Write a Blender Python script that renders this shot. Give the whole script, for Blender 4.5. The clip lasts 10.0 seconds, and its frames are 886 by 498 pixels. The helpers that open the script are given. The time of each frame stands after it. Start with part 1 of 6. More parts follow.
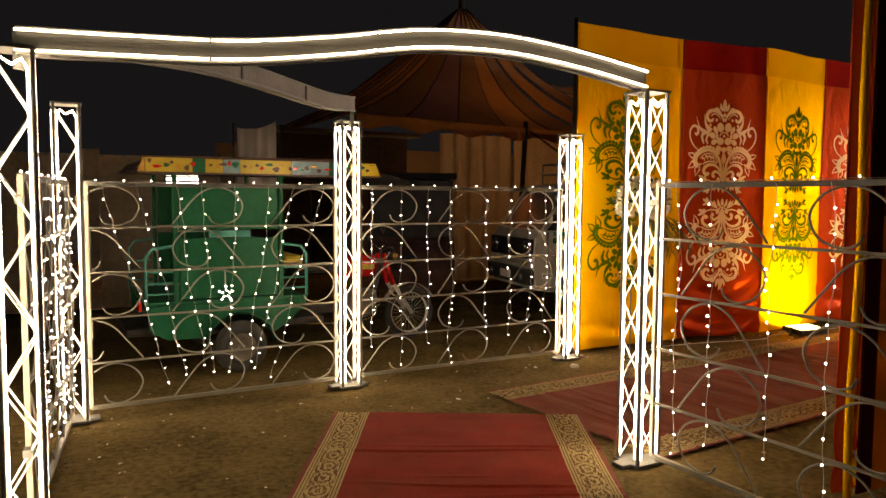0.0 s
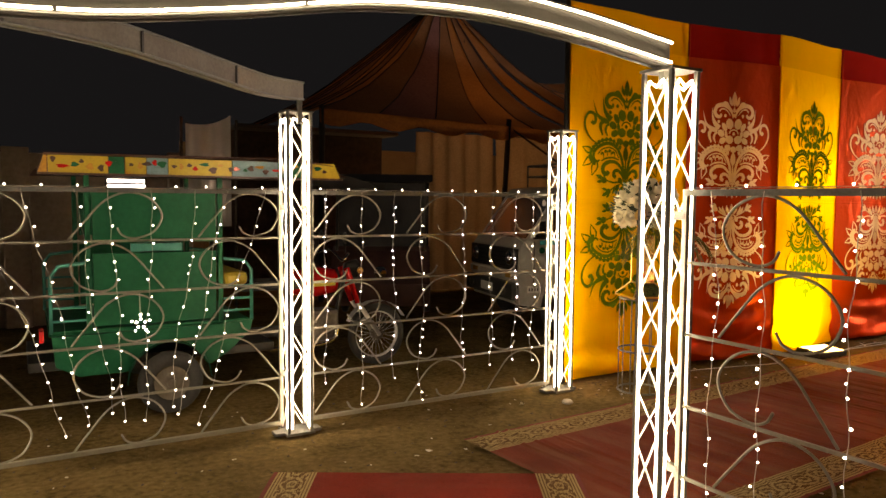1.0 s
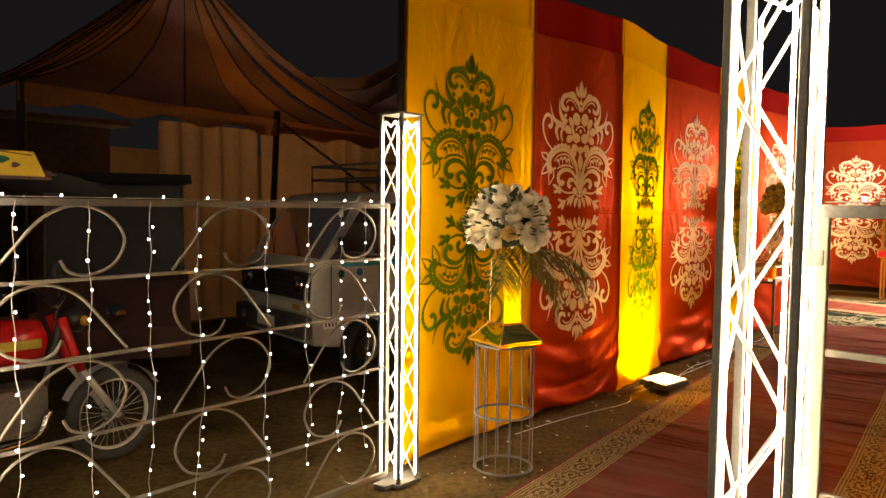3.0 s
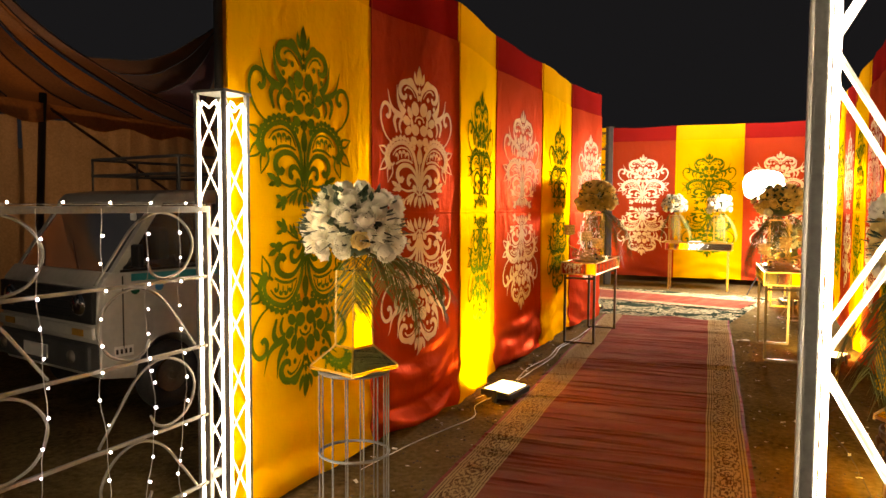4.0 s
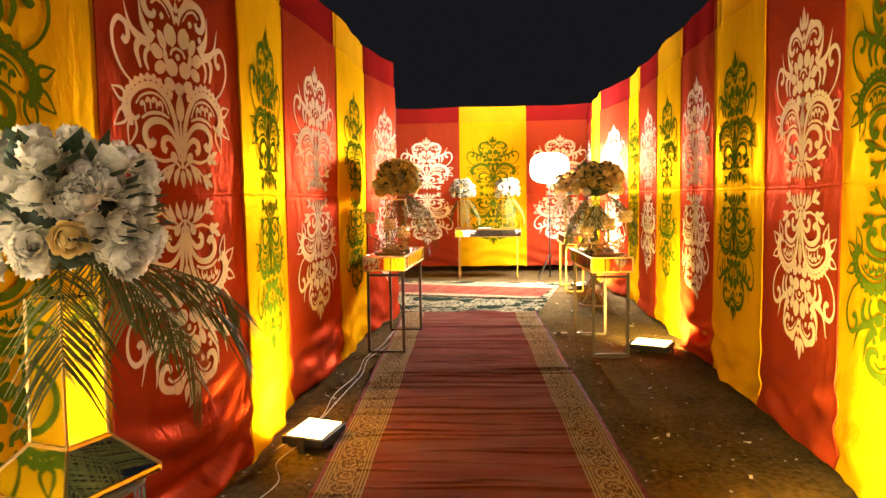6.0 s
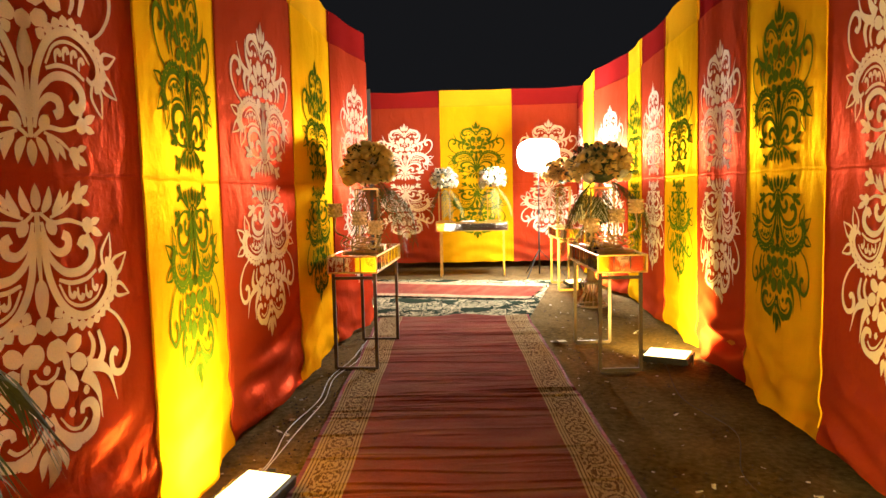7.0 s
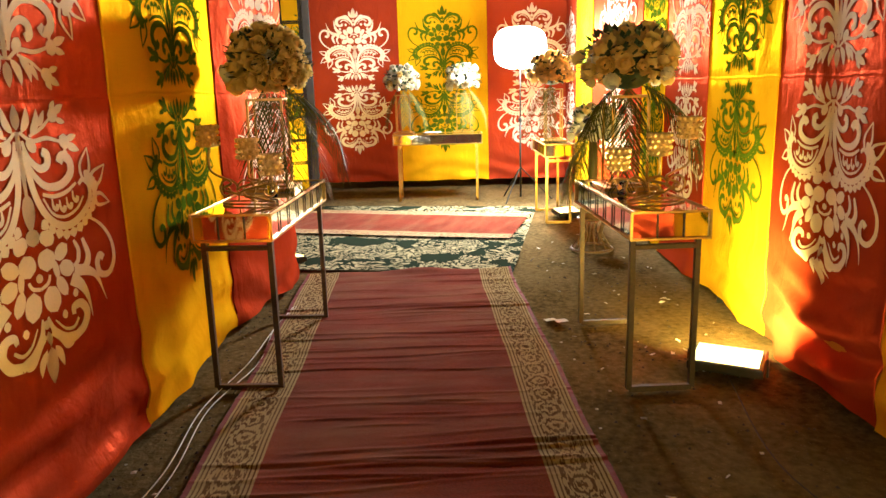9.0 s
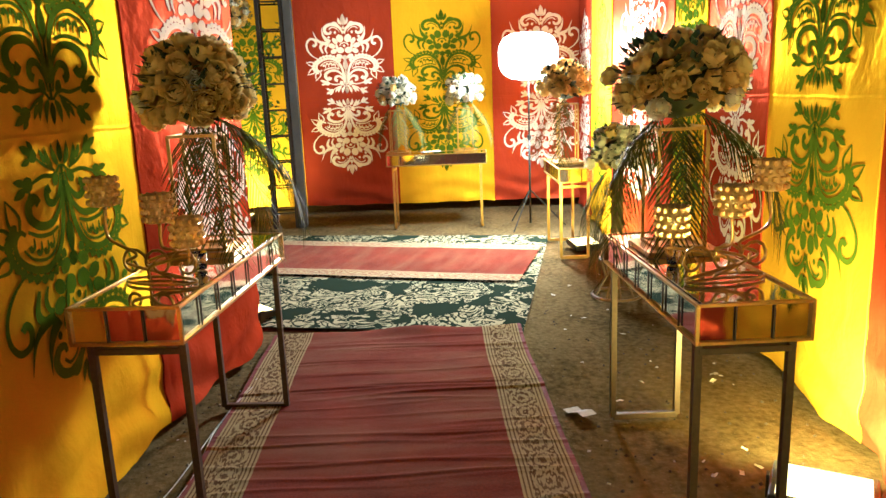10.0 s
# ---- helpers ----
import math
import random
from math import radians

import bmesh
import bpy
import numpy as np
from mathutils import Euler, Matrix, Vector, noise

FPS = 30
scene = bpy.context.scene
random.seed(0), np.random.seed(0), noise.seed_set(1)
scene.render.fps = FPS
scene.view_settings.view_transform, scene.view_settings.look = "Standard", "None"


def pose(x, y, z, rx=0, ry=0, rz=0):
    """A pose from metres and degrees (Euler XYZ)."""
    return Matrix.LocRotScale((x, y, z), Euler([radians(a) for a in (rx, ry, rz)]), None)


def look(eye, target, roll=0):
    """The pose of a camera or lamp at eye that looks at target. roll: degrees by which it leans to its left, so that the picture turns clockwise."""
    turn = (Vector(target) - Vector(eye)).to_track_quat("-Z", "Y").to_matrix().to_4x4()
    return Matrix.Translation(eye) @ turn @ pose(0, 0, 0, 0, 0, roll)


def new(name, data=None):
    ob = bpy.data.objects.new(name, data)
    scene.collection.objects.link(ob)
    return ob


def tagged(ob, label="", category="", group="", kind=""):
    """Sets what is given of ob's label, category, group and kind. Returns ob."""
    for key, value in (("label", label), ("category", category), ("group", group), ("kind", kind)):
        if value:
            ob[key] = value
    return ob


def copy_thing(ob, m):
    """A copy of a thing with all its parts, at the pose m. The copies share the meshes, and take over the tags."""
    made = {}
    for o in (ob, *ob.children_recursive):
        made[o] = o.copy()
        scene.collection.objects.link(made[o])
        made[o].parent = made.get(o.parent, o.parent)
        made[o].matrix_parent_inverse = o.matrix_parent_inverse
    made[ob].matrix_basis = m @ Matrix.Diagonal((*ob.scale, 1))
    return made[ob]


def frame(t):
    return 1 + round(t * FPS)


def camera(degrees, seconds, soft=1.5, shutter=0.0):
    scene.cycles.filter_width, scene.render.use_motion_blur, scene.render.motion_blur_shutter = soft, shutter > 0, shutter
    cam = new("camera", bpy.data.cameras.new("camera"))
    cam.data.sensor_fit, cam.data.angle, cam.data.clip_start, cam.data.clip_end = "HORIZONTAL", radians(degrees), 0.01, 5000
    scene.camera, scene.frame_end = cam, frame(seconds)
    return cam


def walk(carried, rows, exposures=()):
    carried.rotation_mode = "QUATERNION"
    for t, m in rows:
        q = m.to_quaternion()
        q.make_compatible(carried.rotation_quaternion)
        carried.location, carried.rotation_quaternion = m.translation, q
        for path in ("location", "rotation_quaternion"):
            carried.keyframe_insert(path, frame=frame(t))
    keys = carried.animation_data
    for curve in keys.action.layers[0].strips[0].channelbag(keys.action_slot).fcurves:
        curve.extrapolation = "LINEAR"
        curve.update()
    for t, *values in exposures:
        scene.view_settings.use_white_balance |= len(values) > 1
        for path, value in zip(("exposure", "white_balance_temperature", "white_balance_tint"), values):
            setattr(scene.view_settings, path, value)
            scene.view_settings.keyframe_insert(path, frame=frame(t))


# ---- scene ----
cam = camera(62.6, 10.0)
PATH = [
    (0, (0.128, -0.103, 1.5), (1.097, 1.642, 1.36), 0.4),
    (0.5, (0.408, 0.3, 1.534), (1.391, 2.036, 1.393), 0.4),
    (1, (0.682, 0.707, 1.539), (1.693, 2.427, 1.403), 0.5),
    (1.5, (0.884, 1.141, 1.524), (1.967, 2.816, 1.393), 0.7),
    (2, (1.054, 1.579, 1.56), (2.28, 3.153, 1.432), 0.8),
    (2.2, (1.115, 1.758, 1.558), (2.391, 3.293, 1.434), 0.8),
    (3.3, (1.554, 2.67, 1.592), (3.192, 3.812, 1.473), 0.7),
    (3.5, (1.622, 2.787, 1.602), (3.318, 3.84, 1.479), 0.7),
    (4, (1.862, 3.056, 1.598), (3.691, 3.856, 1.478), 0.3),
    (4.5, (2.11, 3.291, 1.598), (4.033, 3.826, 1.472), 0.2),
    (5, (2.375, 3.527, 1.586), (4.347, 3.833, 1.458), 0.0),
    (5.5, (2.775, 3.682, 1.555), (4.757, 3.913, 1.416), -0.4),
    (5.7, (2.951, 3.717, 1.54), (4.935, 3.927, 1.4), -0.6),
    (7, (4.303, 3.84, 1.47), (6.292, 3.972, 1.307), -1.3),
    (7.5, (4.889, 3.822, 1.478), (6.878, 3.931, 1.307), -1.4),
    (8, (5.47, 3.848, 1.487), (7.45, 3.937, 1.216), -1.3),
    (8.5, (6.025, 3.809, 1.522), (7.988, 3.883, 1.145), -1.5),
    (9, (6.574, 3.802, 1.541), (8.525, 3.865, 1.103), -1.6),
    (9.5, (7.125, 3.773, 1.575), (9.077, 3.842, 1.147), -2.0),
    (10, (7.693, 3.733, 1.642), (9.645, 3.819, 1.217), -2.3),
]
walk(cam, [(t, look(eye, target, roll)) for t, eye, target, roll in PATH],
     [(0, 0.52, 7900, 22), (3, 0.58, 7800, 22), (4, 0.76, 7400, 22), (5, 0.84, 6900, 20), (7, 0.66, 6500, 18), (8.5, 0.50, 6200, 11), (9.2, 0.42, 6000, 8), (10, 0.36, 5200, 1)])

# ---- world and large lights ----
world = bpy.data.worlds.new("night")
scene.world = world
world.use_nodes = True
bg = world.node_tree.nodes["Background"]
bg.inputs["Color"].default_value = (0.80, 0.86, 0.95, 1)
bg.inputs["Strength"].default_value = 0.0060



def lamp(name, eye, target, watts, colour, sx, sy, spread=150):
    data = bpy.data.lights.new(name, "AREA")
    data.shape, data.size, data.size_y, data.energy, data.color = "RECTANGLE", sx, sy, watts, colour
    data.spread = radians(spread)
    ob = new(name, data)
    ob.matrix_world = look(eye, target)
    return ob


AMBER = (1.0, 0.79, 0.19)
COOL = (1.0, 0.98, 0.93)
# flood lamps on the ground: place, point on the cloth they face, watts, colour
FLOODS = [
    ((7.58, 4.98), (7.62, 5.26, 0.42), 40, AMBER),
    ((10.30, 2.41), (10.95, 2.08, 0.36), 86, AMBER),
    ((5.92, 2.40), (6.35, 2.08, 0.5), 84, AMBER),
    ((15.0, 2.62), (15.05, 2.2, 0.5), 52, AMBER),
    ((12.95, 5.46), (12.5, 5.9, 0.9), 14, AMBER),
    ((17.35, 6.9), (17.9, 6.9, 0.7), 62, (1.0, 0.85, 0.35)),
]
LED_STRENGTH = 36.0
STAND_LIGHT = (16.35, 3.05, 1.99)
for (fx, fy), aim, watts, colour in FLOODS:
    a = Vector((fx, fy, 0.15))
    lamp("flood_beam", a, aim, watts, colour, 0.3, 0.2, 140)
lamp("stand_beam", (STAND_LIGHT[0] - 0.1, STAND_LIGHT[1], STAND_LIGHT[2]), (9.0, 3.9, 0.5), 270, COOL, 0.68, 0.44, 170)
# added fill light floating before the stand lamp; brightens the back cloth
fill_light = bpy.data.lights.new("stand_fill", "POINT")
fill_light.energy, fill_light.color, fill_light.shadow_soft_size = 470, COOL, 0.2
# lamp of an unseen bulb, added inside the marquee to light its cloth
warm = bpy.data.lights.new("unseen_tent_bulb", "POINT")
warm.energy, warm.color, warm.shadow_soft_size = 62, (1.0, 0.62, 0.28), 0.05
new("unseen_tent_bulb", warm).location = (8.6, 13.4, 2.35)
new("stand_fill", fill_light).location = (STAND_LIGHT[0] - 0.50, STAND_LIGHT[1], STAND_LIGHT[2])


# ---- materials ----
def material(name, colour, rough=0.6, metal=0.0, vary=0.25, scale=3.0, fine=60.0, bump=0.15, bump_scale=None, sheen=0.0, obj_random=0.0, spec=0.5, coat=0.0, tint=False, thin=0.0, satin=0.0, crease=False):
    m = bpy.data.materials.new(name)
    m.use_nodes = True
    nt = m.node_tree
    b = nt.nodes["Principled BSDF"]
    tc = nt.nodes.new("ShaderNodeTexCoord")
    n1 = nt.nodes.new("ShaderNodeTexNoise")
    n1.inputs["Scale"].default_value, n1.inputs["Detail"].default_value = scale, 6
    n2 = nt.nodes.new("ShaderNodeTexNoise")
    n2.inputs["Scale"].default_value, n2.inputs["Detail"].default_value = fine, 3
    for n in (n1, n2):
        nt.links.new(tc.outputs["Object"], n.inputs["Vector"])
    add = nt.nodes.new("ShaderNodeMath")
    add.operation = "ADD"
    nt.links.new(n1.outputs["Fac"], add.inputs[0])
    nt.links.new(n2.outputs["Fac"], add.inputs[1])
    last = add.outputs[0]
    if obj_random:
        oi = nt.nodes.new("ShaderNodeObjectInfo")
        mul = nt.nodes.new("ShaderNodeMath")
        mul.operation = "MULTIPLY_ADD"
        mul.inputs[1].default_value = obj_random
        nt.links.new(oi.outputs["Random"], mul.inputs[0])
        nt.links.new(last, mul.inputs[2])
        last = mul.outputs[0]
    ramp = nt.nodes.new("ShaderNodeMapRange")
    ramp.inputs["From Min"].default_value, ramp.inputs["From Max"].default_value = 0.6, 1.4 + obj_random
    ramp.inputs["To Min"].default_value, ramp.inputs["To Max"].default_value = 1 - vary, 1 + vary
    nt.links.new(last, ramp.inputs["Value"])
    sc = nt.nodes.new("ShaderNodeVectorMath")
    sc.operation = "SCALE"
    sc.inputs[0].default_value = colour
    nt.links.new(ramp.outputs[0], sc.inputs["Scale"])
    nt.links.new(sc.outputs[0], b.inputs["Base Color"])
    b.inputs["Roughness"].default_value, b.inputs["Metallic"].default_value = rough, metal
    b.inputs["Specular IOR Level"].default_value = spec
    b.inputs["Sheen Weight"].default_value = sheen
    if tint:
        top = max(colour)
        b.inputs["Specular Tint"].default_value = (*[c / top for c in colour], 1)
    b.inputs["Coat Weight"].default_value = coat
    if bump:
        bp = nt.nodes.new("ShaderNodeBump")
        bp.inputs["Strength"].default_value, bp.inputs["Distance"].default_value = bump, 0.01
        src = n2
        if bump_scale:
            src = nt.nodes.new("ShaderNodeTexNoise")
            src.inputs["Scale"].default_value, src.inputs["Detail"].default_value = bump_scale, 5
            nt.links.new(tc.outputs["Object"], src.inputs["Vector"])
        height = src.outputs["Fac"]
        if crease:
            mp = nt.nodes.new("ShaderNodeMapping")
            mp.inputs["Scale"].default_value = (5.0, 5.0, 2.4)
            cr = nt.nodes.new("ShaderNodeTexNoise")
            cr.inputs["Scale"].default_value, cr.inputs["Detail"].default_value, cr.inputs["Distortion"].default_value = 1.0, 4, 1.2
            nt.links.new(tc.outputs["Object"], mp.inputs[0])
            nt.links.new(mp.outputs[0], cr.inputs["Vector"])
            both = nt.nodes.new("ShaderNodeMath")
            both.operation = "MULTIPLY_ADD"
            both.inputs[1].default_value = 4.0
            nt.links.new(cr.outputs["Fac"], both.inputs[0])
            nt.links.new(src.outputs["Fac"], both.inputs[2])
            sep = nt.nodes.new("ShaderNodeSeparateXYZ")
            nt.links.new(tc.outputs["Object"], sep.inputs[0])
            away = nt.nodes.new("ShaderNodeMath")
            away.operation = "MULTIPLY_ADD"
            away.inputs[1].default_value = 0.06
            nt.links.new(n1.outputs["Fac"], away.inputs[0])
            nt.links.new(sep.outputs[2], away.inputs[2])
            src_socket = away.outputs[0]
            for op, value in (("SUBTRACT", 1.57), ("ABSOLUTE", 0.0), ("MULTIPLY", -85.0), ("ADD", 1.0), ("MAXIMUM", 0.0)):
                step = nt.nodes.new("ShaderNodeMath")
                step.operation = op
                step.inputs[1].default_value = value
                nt.links.new(src_socket, step.inputs[0])
                src_socket = step.outputs[0]
            line = nt.nodes.new("ShaderNodeMath")
            line.operation = "MULTIPLY_ADD"
            line.inputs[1].default_value = 0.6
            nt.links.new(src_socket, line.inputs[0])
            nt.links.new(both.outputs[0], line.inputs[2])
            height = line.outputs[0]
            bp.inputs["Strength"].default_value = 0.42
        nt.links.new(height, bp.inputs["Height"])
        nt.links.new(bp.outputs[0], b.inputs["Normal"])
    out = nt.nodes["Material Output"]
    last = b.outputs[0]
    if satin:
        gl = nt.nodes.new("ShaderNodeBsdfGlossy")
        top = max(colour)
        gl.inputs["Color"].default_value = (*[(c / top) for c in colour], 1)
        gl.inputs["Roughness"].default_value = rough
        if bump:
            nt.links.new(bp.outputs[0], gl.inputs["Normal"])
        mx = nt.nodes.new("ShaderNodeMixShader")
        mx.inputs[0].default_value = satin
        nt.links.new(last, mx.inputs[1])
        nt.links.new(gl.outputs[0], mx.inputs[2])
        last = mx.outputs[0]
    if thin:
        tr = nt.nodes.new("ShaderNodeBsdfTranslucent")
        nt.links.new(sc.outputs[0], tr.inputs["Color"])
        mx = nt.nodes.new("ShaderNodeMixShader")
        mx.inputs[0].default_value = thin
        nt.links.new(last, mx.inputs[1])
        nt.links.new(tr.outputs[0], mx.inputs[2])
        last = mx.outputs[0]
    nt.links.new(last, out.inputs["Surface"])
    return m


def glow(name, colour, strength):
    m = bpy.data.materials.new(name)
    m.use_nodes = True
    nt = m.node_tree
    nt.nodes.remove(nt.nodes["Principled BSDF"])
    e = nt.nodes.new("ShaderNodeEmission")
    e.inputs["Color"].default_value, e.inputs["Strength"].default_value = (*colour, 1), strength
    nt.links.new(e.outputs[0], nt.nodes["Material Output"].inputs["Surface"])
    return m


def glassy(name, colour, rough=0.05):
    m = bpy.data.materials.new(name)
    m.use_nodes = True
    b = m.node_tree.nodes["Principled BSDF"]
    b.inputs["Base Color"].default_value = (*colour, 1)
    b.inputs["Roughness"].default_value, b.inputs["Transmission Weight"].default_value = rough, 0.85
    b.inputs["IOR"].default_value = 1.5
    return m


YELLOW = material("satin_yellow", (0.80, 0.425, 0.004), 0.40, vary=0.10, scale=2, fine=240, bump=0.10, bump_scale=26, spec=0.0, satin=0.13, thin=0.20, crease=True)
RED = material("satin_red", (0.33, 0.041, 0.014), 0.40, vary=0.14, scale=2, fine=240, bump=0.10, bump_scale=26, spec=0.0, satin=0.13, thin=0.2, crease=True)
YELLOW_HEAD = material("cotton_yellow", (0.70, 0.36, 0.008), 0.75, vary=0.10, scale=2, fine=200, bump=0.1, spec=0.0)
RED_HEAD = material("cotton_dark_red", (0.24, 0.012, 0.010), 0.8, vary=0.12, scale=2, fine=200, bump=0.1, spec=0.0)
GREEN_PRINT = material("green_print", (0.085, 0.13, 0.006), 0.55, vary=0.2, scale=5, fine=200, bump=0.08, spec=0.0)
WHITE_PRINT = material("cream_print", (0.92, 0.73, 0.54), 0.55, vary=0.12, scale=5, fine=200, bump=0.08, spec=0.0)
MAROON = material("maroon_cloth", (0.12, 0.008, 0.012), 0.7, vary=0.15, scale=2, fine=200, spec=0.15)
LINING = material("orange_lining", (0.62, 0.27, 0.02), 0.8, vary=0.15, scale=2, fine=200, spec=0.05, thin=0.5)
STEEL = material("weathered_steel", (0.13, 0.13, 0.12), 0.6, 0.2, vary=0.3, scale=8, fine=90)
WHITE_PAINT = material("white_paint", (0.72, 0.71, 0.67), 0.45, vary=0.12, scale=9, fine=80)
DARK_STEEL = material("dark_steel", (0.045, 0.045, 0.043), 0.65, 0.0, vary=0.3, scale=8, fine=90)
DARK_IRON = material("dark_iron", (0.03, 0.028, 0.026), 0.5, 0.5, vary=0.3, scale=9)
GOLD = material("brass", (0.62, 0.40, 0.12), 0.28, 1.0, vary=0.18, scale=14, bump=0.05)
BRONZE = material("bronze_paint", (0.075, 0.045, 0.024), 0.48, 0.5, vary=0.25, scale=10, bump=0.08)
MIRROR = material("mirror_glass", (0.80, 0.79, 0.74), 0.05, 1.0, vary=0.05, scale=5, bump=0.02, bump_scale=7)
FENCE_PAINT = material("dull_cream_paint", (0.22, 0.205, 0.165), 0.5, 0.1, vary=0.2, scale=9, fine=80)
SHEET = material("perforated_sheet", (0.032, 0.030, 0.025), 0.7, 0.0, vary=0.25, scale=6, fine=150)
CRYSTAL = material("amber_crystal", (0.90, 0.62, 0.24), 0.18, 0.45, vary=0.3, scale=40, bump=0.2)
LED = glow("led_tube", (1.0, 0.88, 0.62), LED_STRENGTH)
LED_ARCH = glow("led_tube_arch", (1.0, 0.89, 0.62), 13.0)
LAMP_SLAT = glow("lamp_slat", (1.0, 0.95, 0.88), 8.0)
BULB = glow("fairy_bulb", (1.0, 0.93, 0.80), 9.0)
BULB_PINK = glow("fairy_bulb_cool", (0.93, 0.88, 1.0), 9.0)
FLOOD_GLOW = glow("flood_panel", (1.0, 0.76, 0.28), 5.0)
STAND_GLOW = glow("stand_lamp_glare", (1.0, 0.98, 0.94), 60.0)
WIRE = material("clear_wire", (0.42, 0.40, 0.36), 0.4, vary=0.1)
CABLE = material("white_cable", (0.50, 0.47, 0.42), 0.6, vary=0.2)
PETAL = material("silk_petals", (0.88, 0.83, 0.68), 0.7, vary=0.10, scale=12, fine=90, obj_random=0.5, thin=0.35)
PETAL_CREAM = material("cream_petals", (0.84, 0.63, 0.24), 0.7, vary=0.12, scale=12, fine=90, obj_random=0.5, thin=0.35)
LEAF = material("dark_leaves", (0.022, 0.045, 0.016), 0.5, vary=0.35, scale=10)
PALM = material("dry_palm", (0.10, 0.105, 0.025), 0.7, spec=0.15, vary=0.35, scale=10)
GREEN_BODY = material("green_enamel", (0.003, 0.080, 0.037), 0.5, vary=0.25, scale=2.5, fine=30, bump=0.06, spec=0.15)
TEAL_PIPE = material("teal_enamel", (0.03, 0.20, 0.17), 0.35, vary=0.2, scale=5)
RUBBER = material("tyre_rubber", (0.028, 0.027, 0.025), 0.85, vary=0.3, scale=8)
DUSTY = material("dusty_metal", (0.11, 0.095, 0.075), 0.6, 0.3, vary=0.3, scale=7)
SPOKE_STEEL = material("grey_steel", (0.42, 0.41, 0.38), 0.4, 0.3, vary=0.2, scale=12)
CHROME = material("chrome", (0.62, 0.62, 0.60), 0.14, 1.0, vary=0.1, scale=12, bump=0.03)
MOTO_RED = material("red_enamel", (0.42, 0.012, 0.012), 0.25, vary=0.15, scale=6, coat=0.5)
SEAT = material("black_vinyl", (0.02, 0.02, 0.022), 0.75, vary=0.2, scale=10)
VAN_WHITE = material("white_enamel", (0.44, 0.425, 0.375), 0.35, vary=0.14, scale=2.2, fine=18, bump=0.03, coat=0.3)
GLASS_DARK = material("dark_glass", (0.012, 0.014, 0.016), 0.06, vary=0.1, bump=0)
VAN_GLASS = glassy("van_glass", (0.55, 0.56, 0.54), 0.04)
BLUE = material("blue_paint", (0.01, 0.13, 0.28), 0.4, vary=0.1)
TURQ = material("turquoise_stripe", (0.02, 0.30, 0.33), 0.4, vary=0.1)
ORANGE = material("painted_orange", (0.372, 0.18, 0.018), 0.45, vary=0.3, scale=9)
PAINT_YELLOW = material("painted_yellow", (0.372, 0.264, 0.018), 0.45, vary=0.2, scale=9)
PAINT_SKY = material("painted_blue", (0.12, 0.216, 0.27), 0.45, vary=0.3, scale=9)
PAINT_DARK = material("painted_dark", (0.05, 0.02, 0.015), 0.5, vary=0.3, scale=9)
TENT_A = material("tent_brown", (0.25, 0.11, 0.045), 0.9, thin=0.20, vary=0.35, scale=0.9, fine=30)
TENT_B = material("tent_rust", (0.36, 0.14, 0.04), 0.9, thin=0.24, vary=0.35, scale=0.9, fine=30)
TENT_C = material("tent_mauve", (0.25, 0.11, 0.10), 0.9, thin=0.20, vary=0.35, scale=0.9, fine=30)
TENT_WALL = material("tent_canvas", (0.42, 0.29, 0.17), 0.95, thin=0.3, vary=0.3, scale=1.3, fine=40)
ROPE = material("dark_rope", (0.05, 0.035, 0.025), 0.9, vary=0.2)
PLASTER = material("old_plaster", (0.34, 0.26, 0.19), 0.95, vary=0.3, scale=1.2, fine=18)
SHED = material("dark_brickwork", (0.07, 0.045, 0.032), 0.95, vary=0.4, scale=2.0, fine=14)
WHITE_CLOTH = material("white_cotton", (0.62, 0.56, 0.54), 0.9, vary=0.1)
PAPER = material("paper_scrap", (0.55, 0.50, 0.42), 0.85, vary=0.2)
CANE = material("brown_cane", (0.14, 0.075, 0.03), 0.55, vary=0.3, scale=20)


def earth():
    m = material("trodden_earth", (0.116, 0.081, 0.034), 0.95, vary=0.62, scale=1.7, fine=26, bump=0.8, bump_scale=34, spec=0.0)
    nt = m.node_tree
    b = nt.nodes["Principled BSDF"]
    tc = nt.nodes.new("ShaderNodeTexCoord")
    v = nt.nodes.new("ShaderNodeTexVoronoi")
    v.inputs["Scale"].default_value = 55
    nt.links.new(tc.outputs["Object"], v.inputs["Vector"])
    gt = nt.nodes.new("ShaderNodeMath")
    gt.operation = "LESS_THAN"
    gt.inputs[1].default_value = 0.10
    nt.links.new(v.outputs["Distance"], gt.inputs[0])
    mix = nt.nodes.new("ShaderNodeMix")
    mix.data_type = "RGBA"
    old = b.inputs["Base Color"].links[0].from_socket
    nt.links.new(gt.outputs[0], mix.inputs["Factor"])
    nt.links.new(old, mix.inputs[6])
    mix.inputs[7].default_value = (0.24, 0.19, 0.12, 1)
    nt.links.new(mix.outputs[2], b.inputs["Base Color"])
    return m


def math_node(nt, op, a, b=None, c=None):
    n = nt.nodes.new("ShaderNodeMath")
    n.operation = op
    for i, x in enumerate((a, b, c)):
        if x is None:
            continue
        if isinstance(x, (int, float)):
            n.inputs[i].default_value = x
        else:
            nt.links.new(x, n.inputs[i])
    return n.outputs[0]


def mix_node(nt, fac, a, b):
    n = nt.nodes.new("ShaderNodeMix")
    n.data_type = "RGBA"
    nt.links.new(fac, n.inputs["Factor"])
    for i, x in ((6, a), (7, b)):
        if isinstance(x, tuple):
            n.inputs[i].default_value = (*x, 1)
        else:
            nt.links.new(x, n.inputs[i])
    return n.outputs[2]


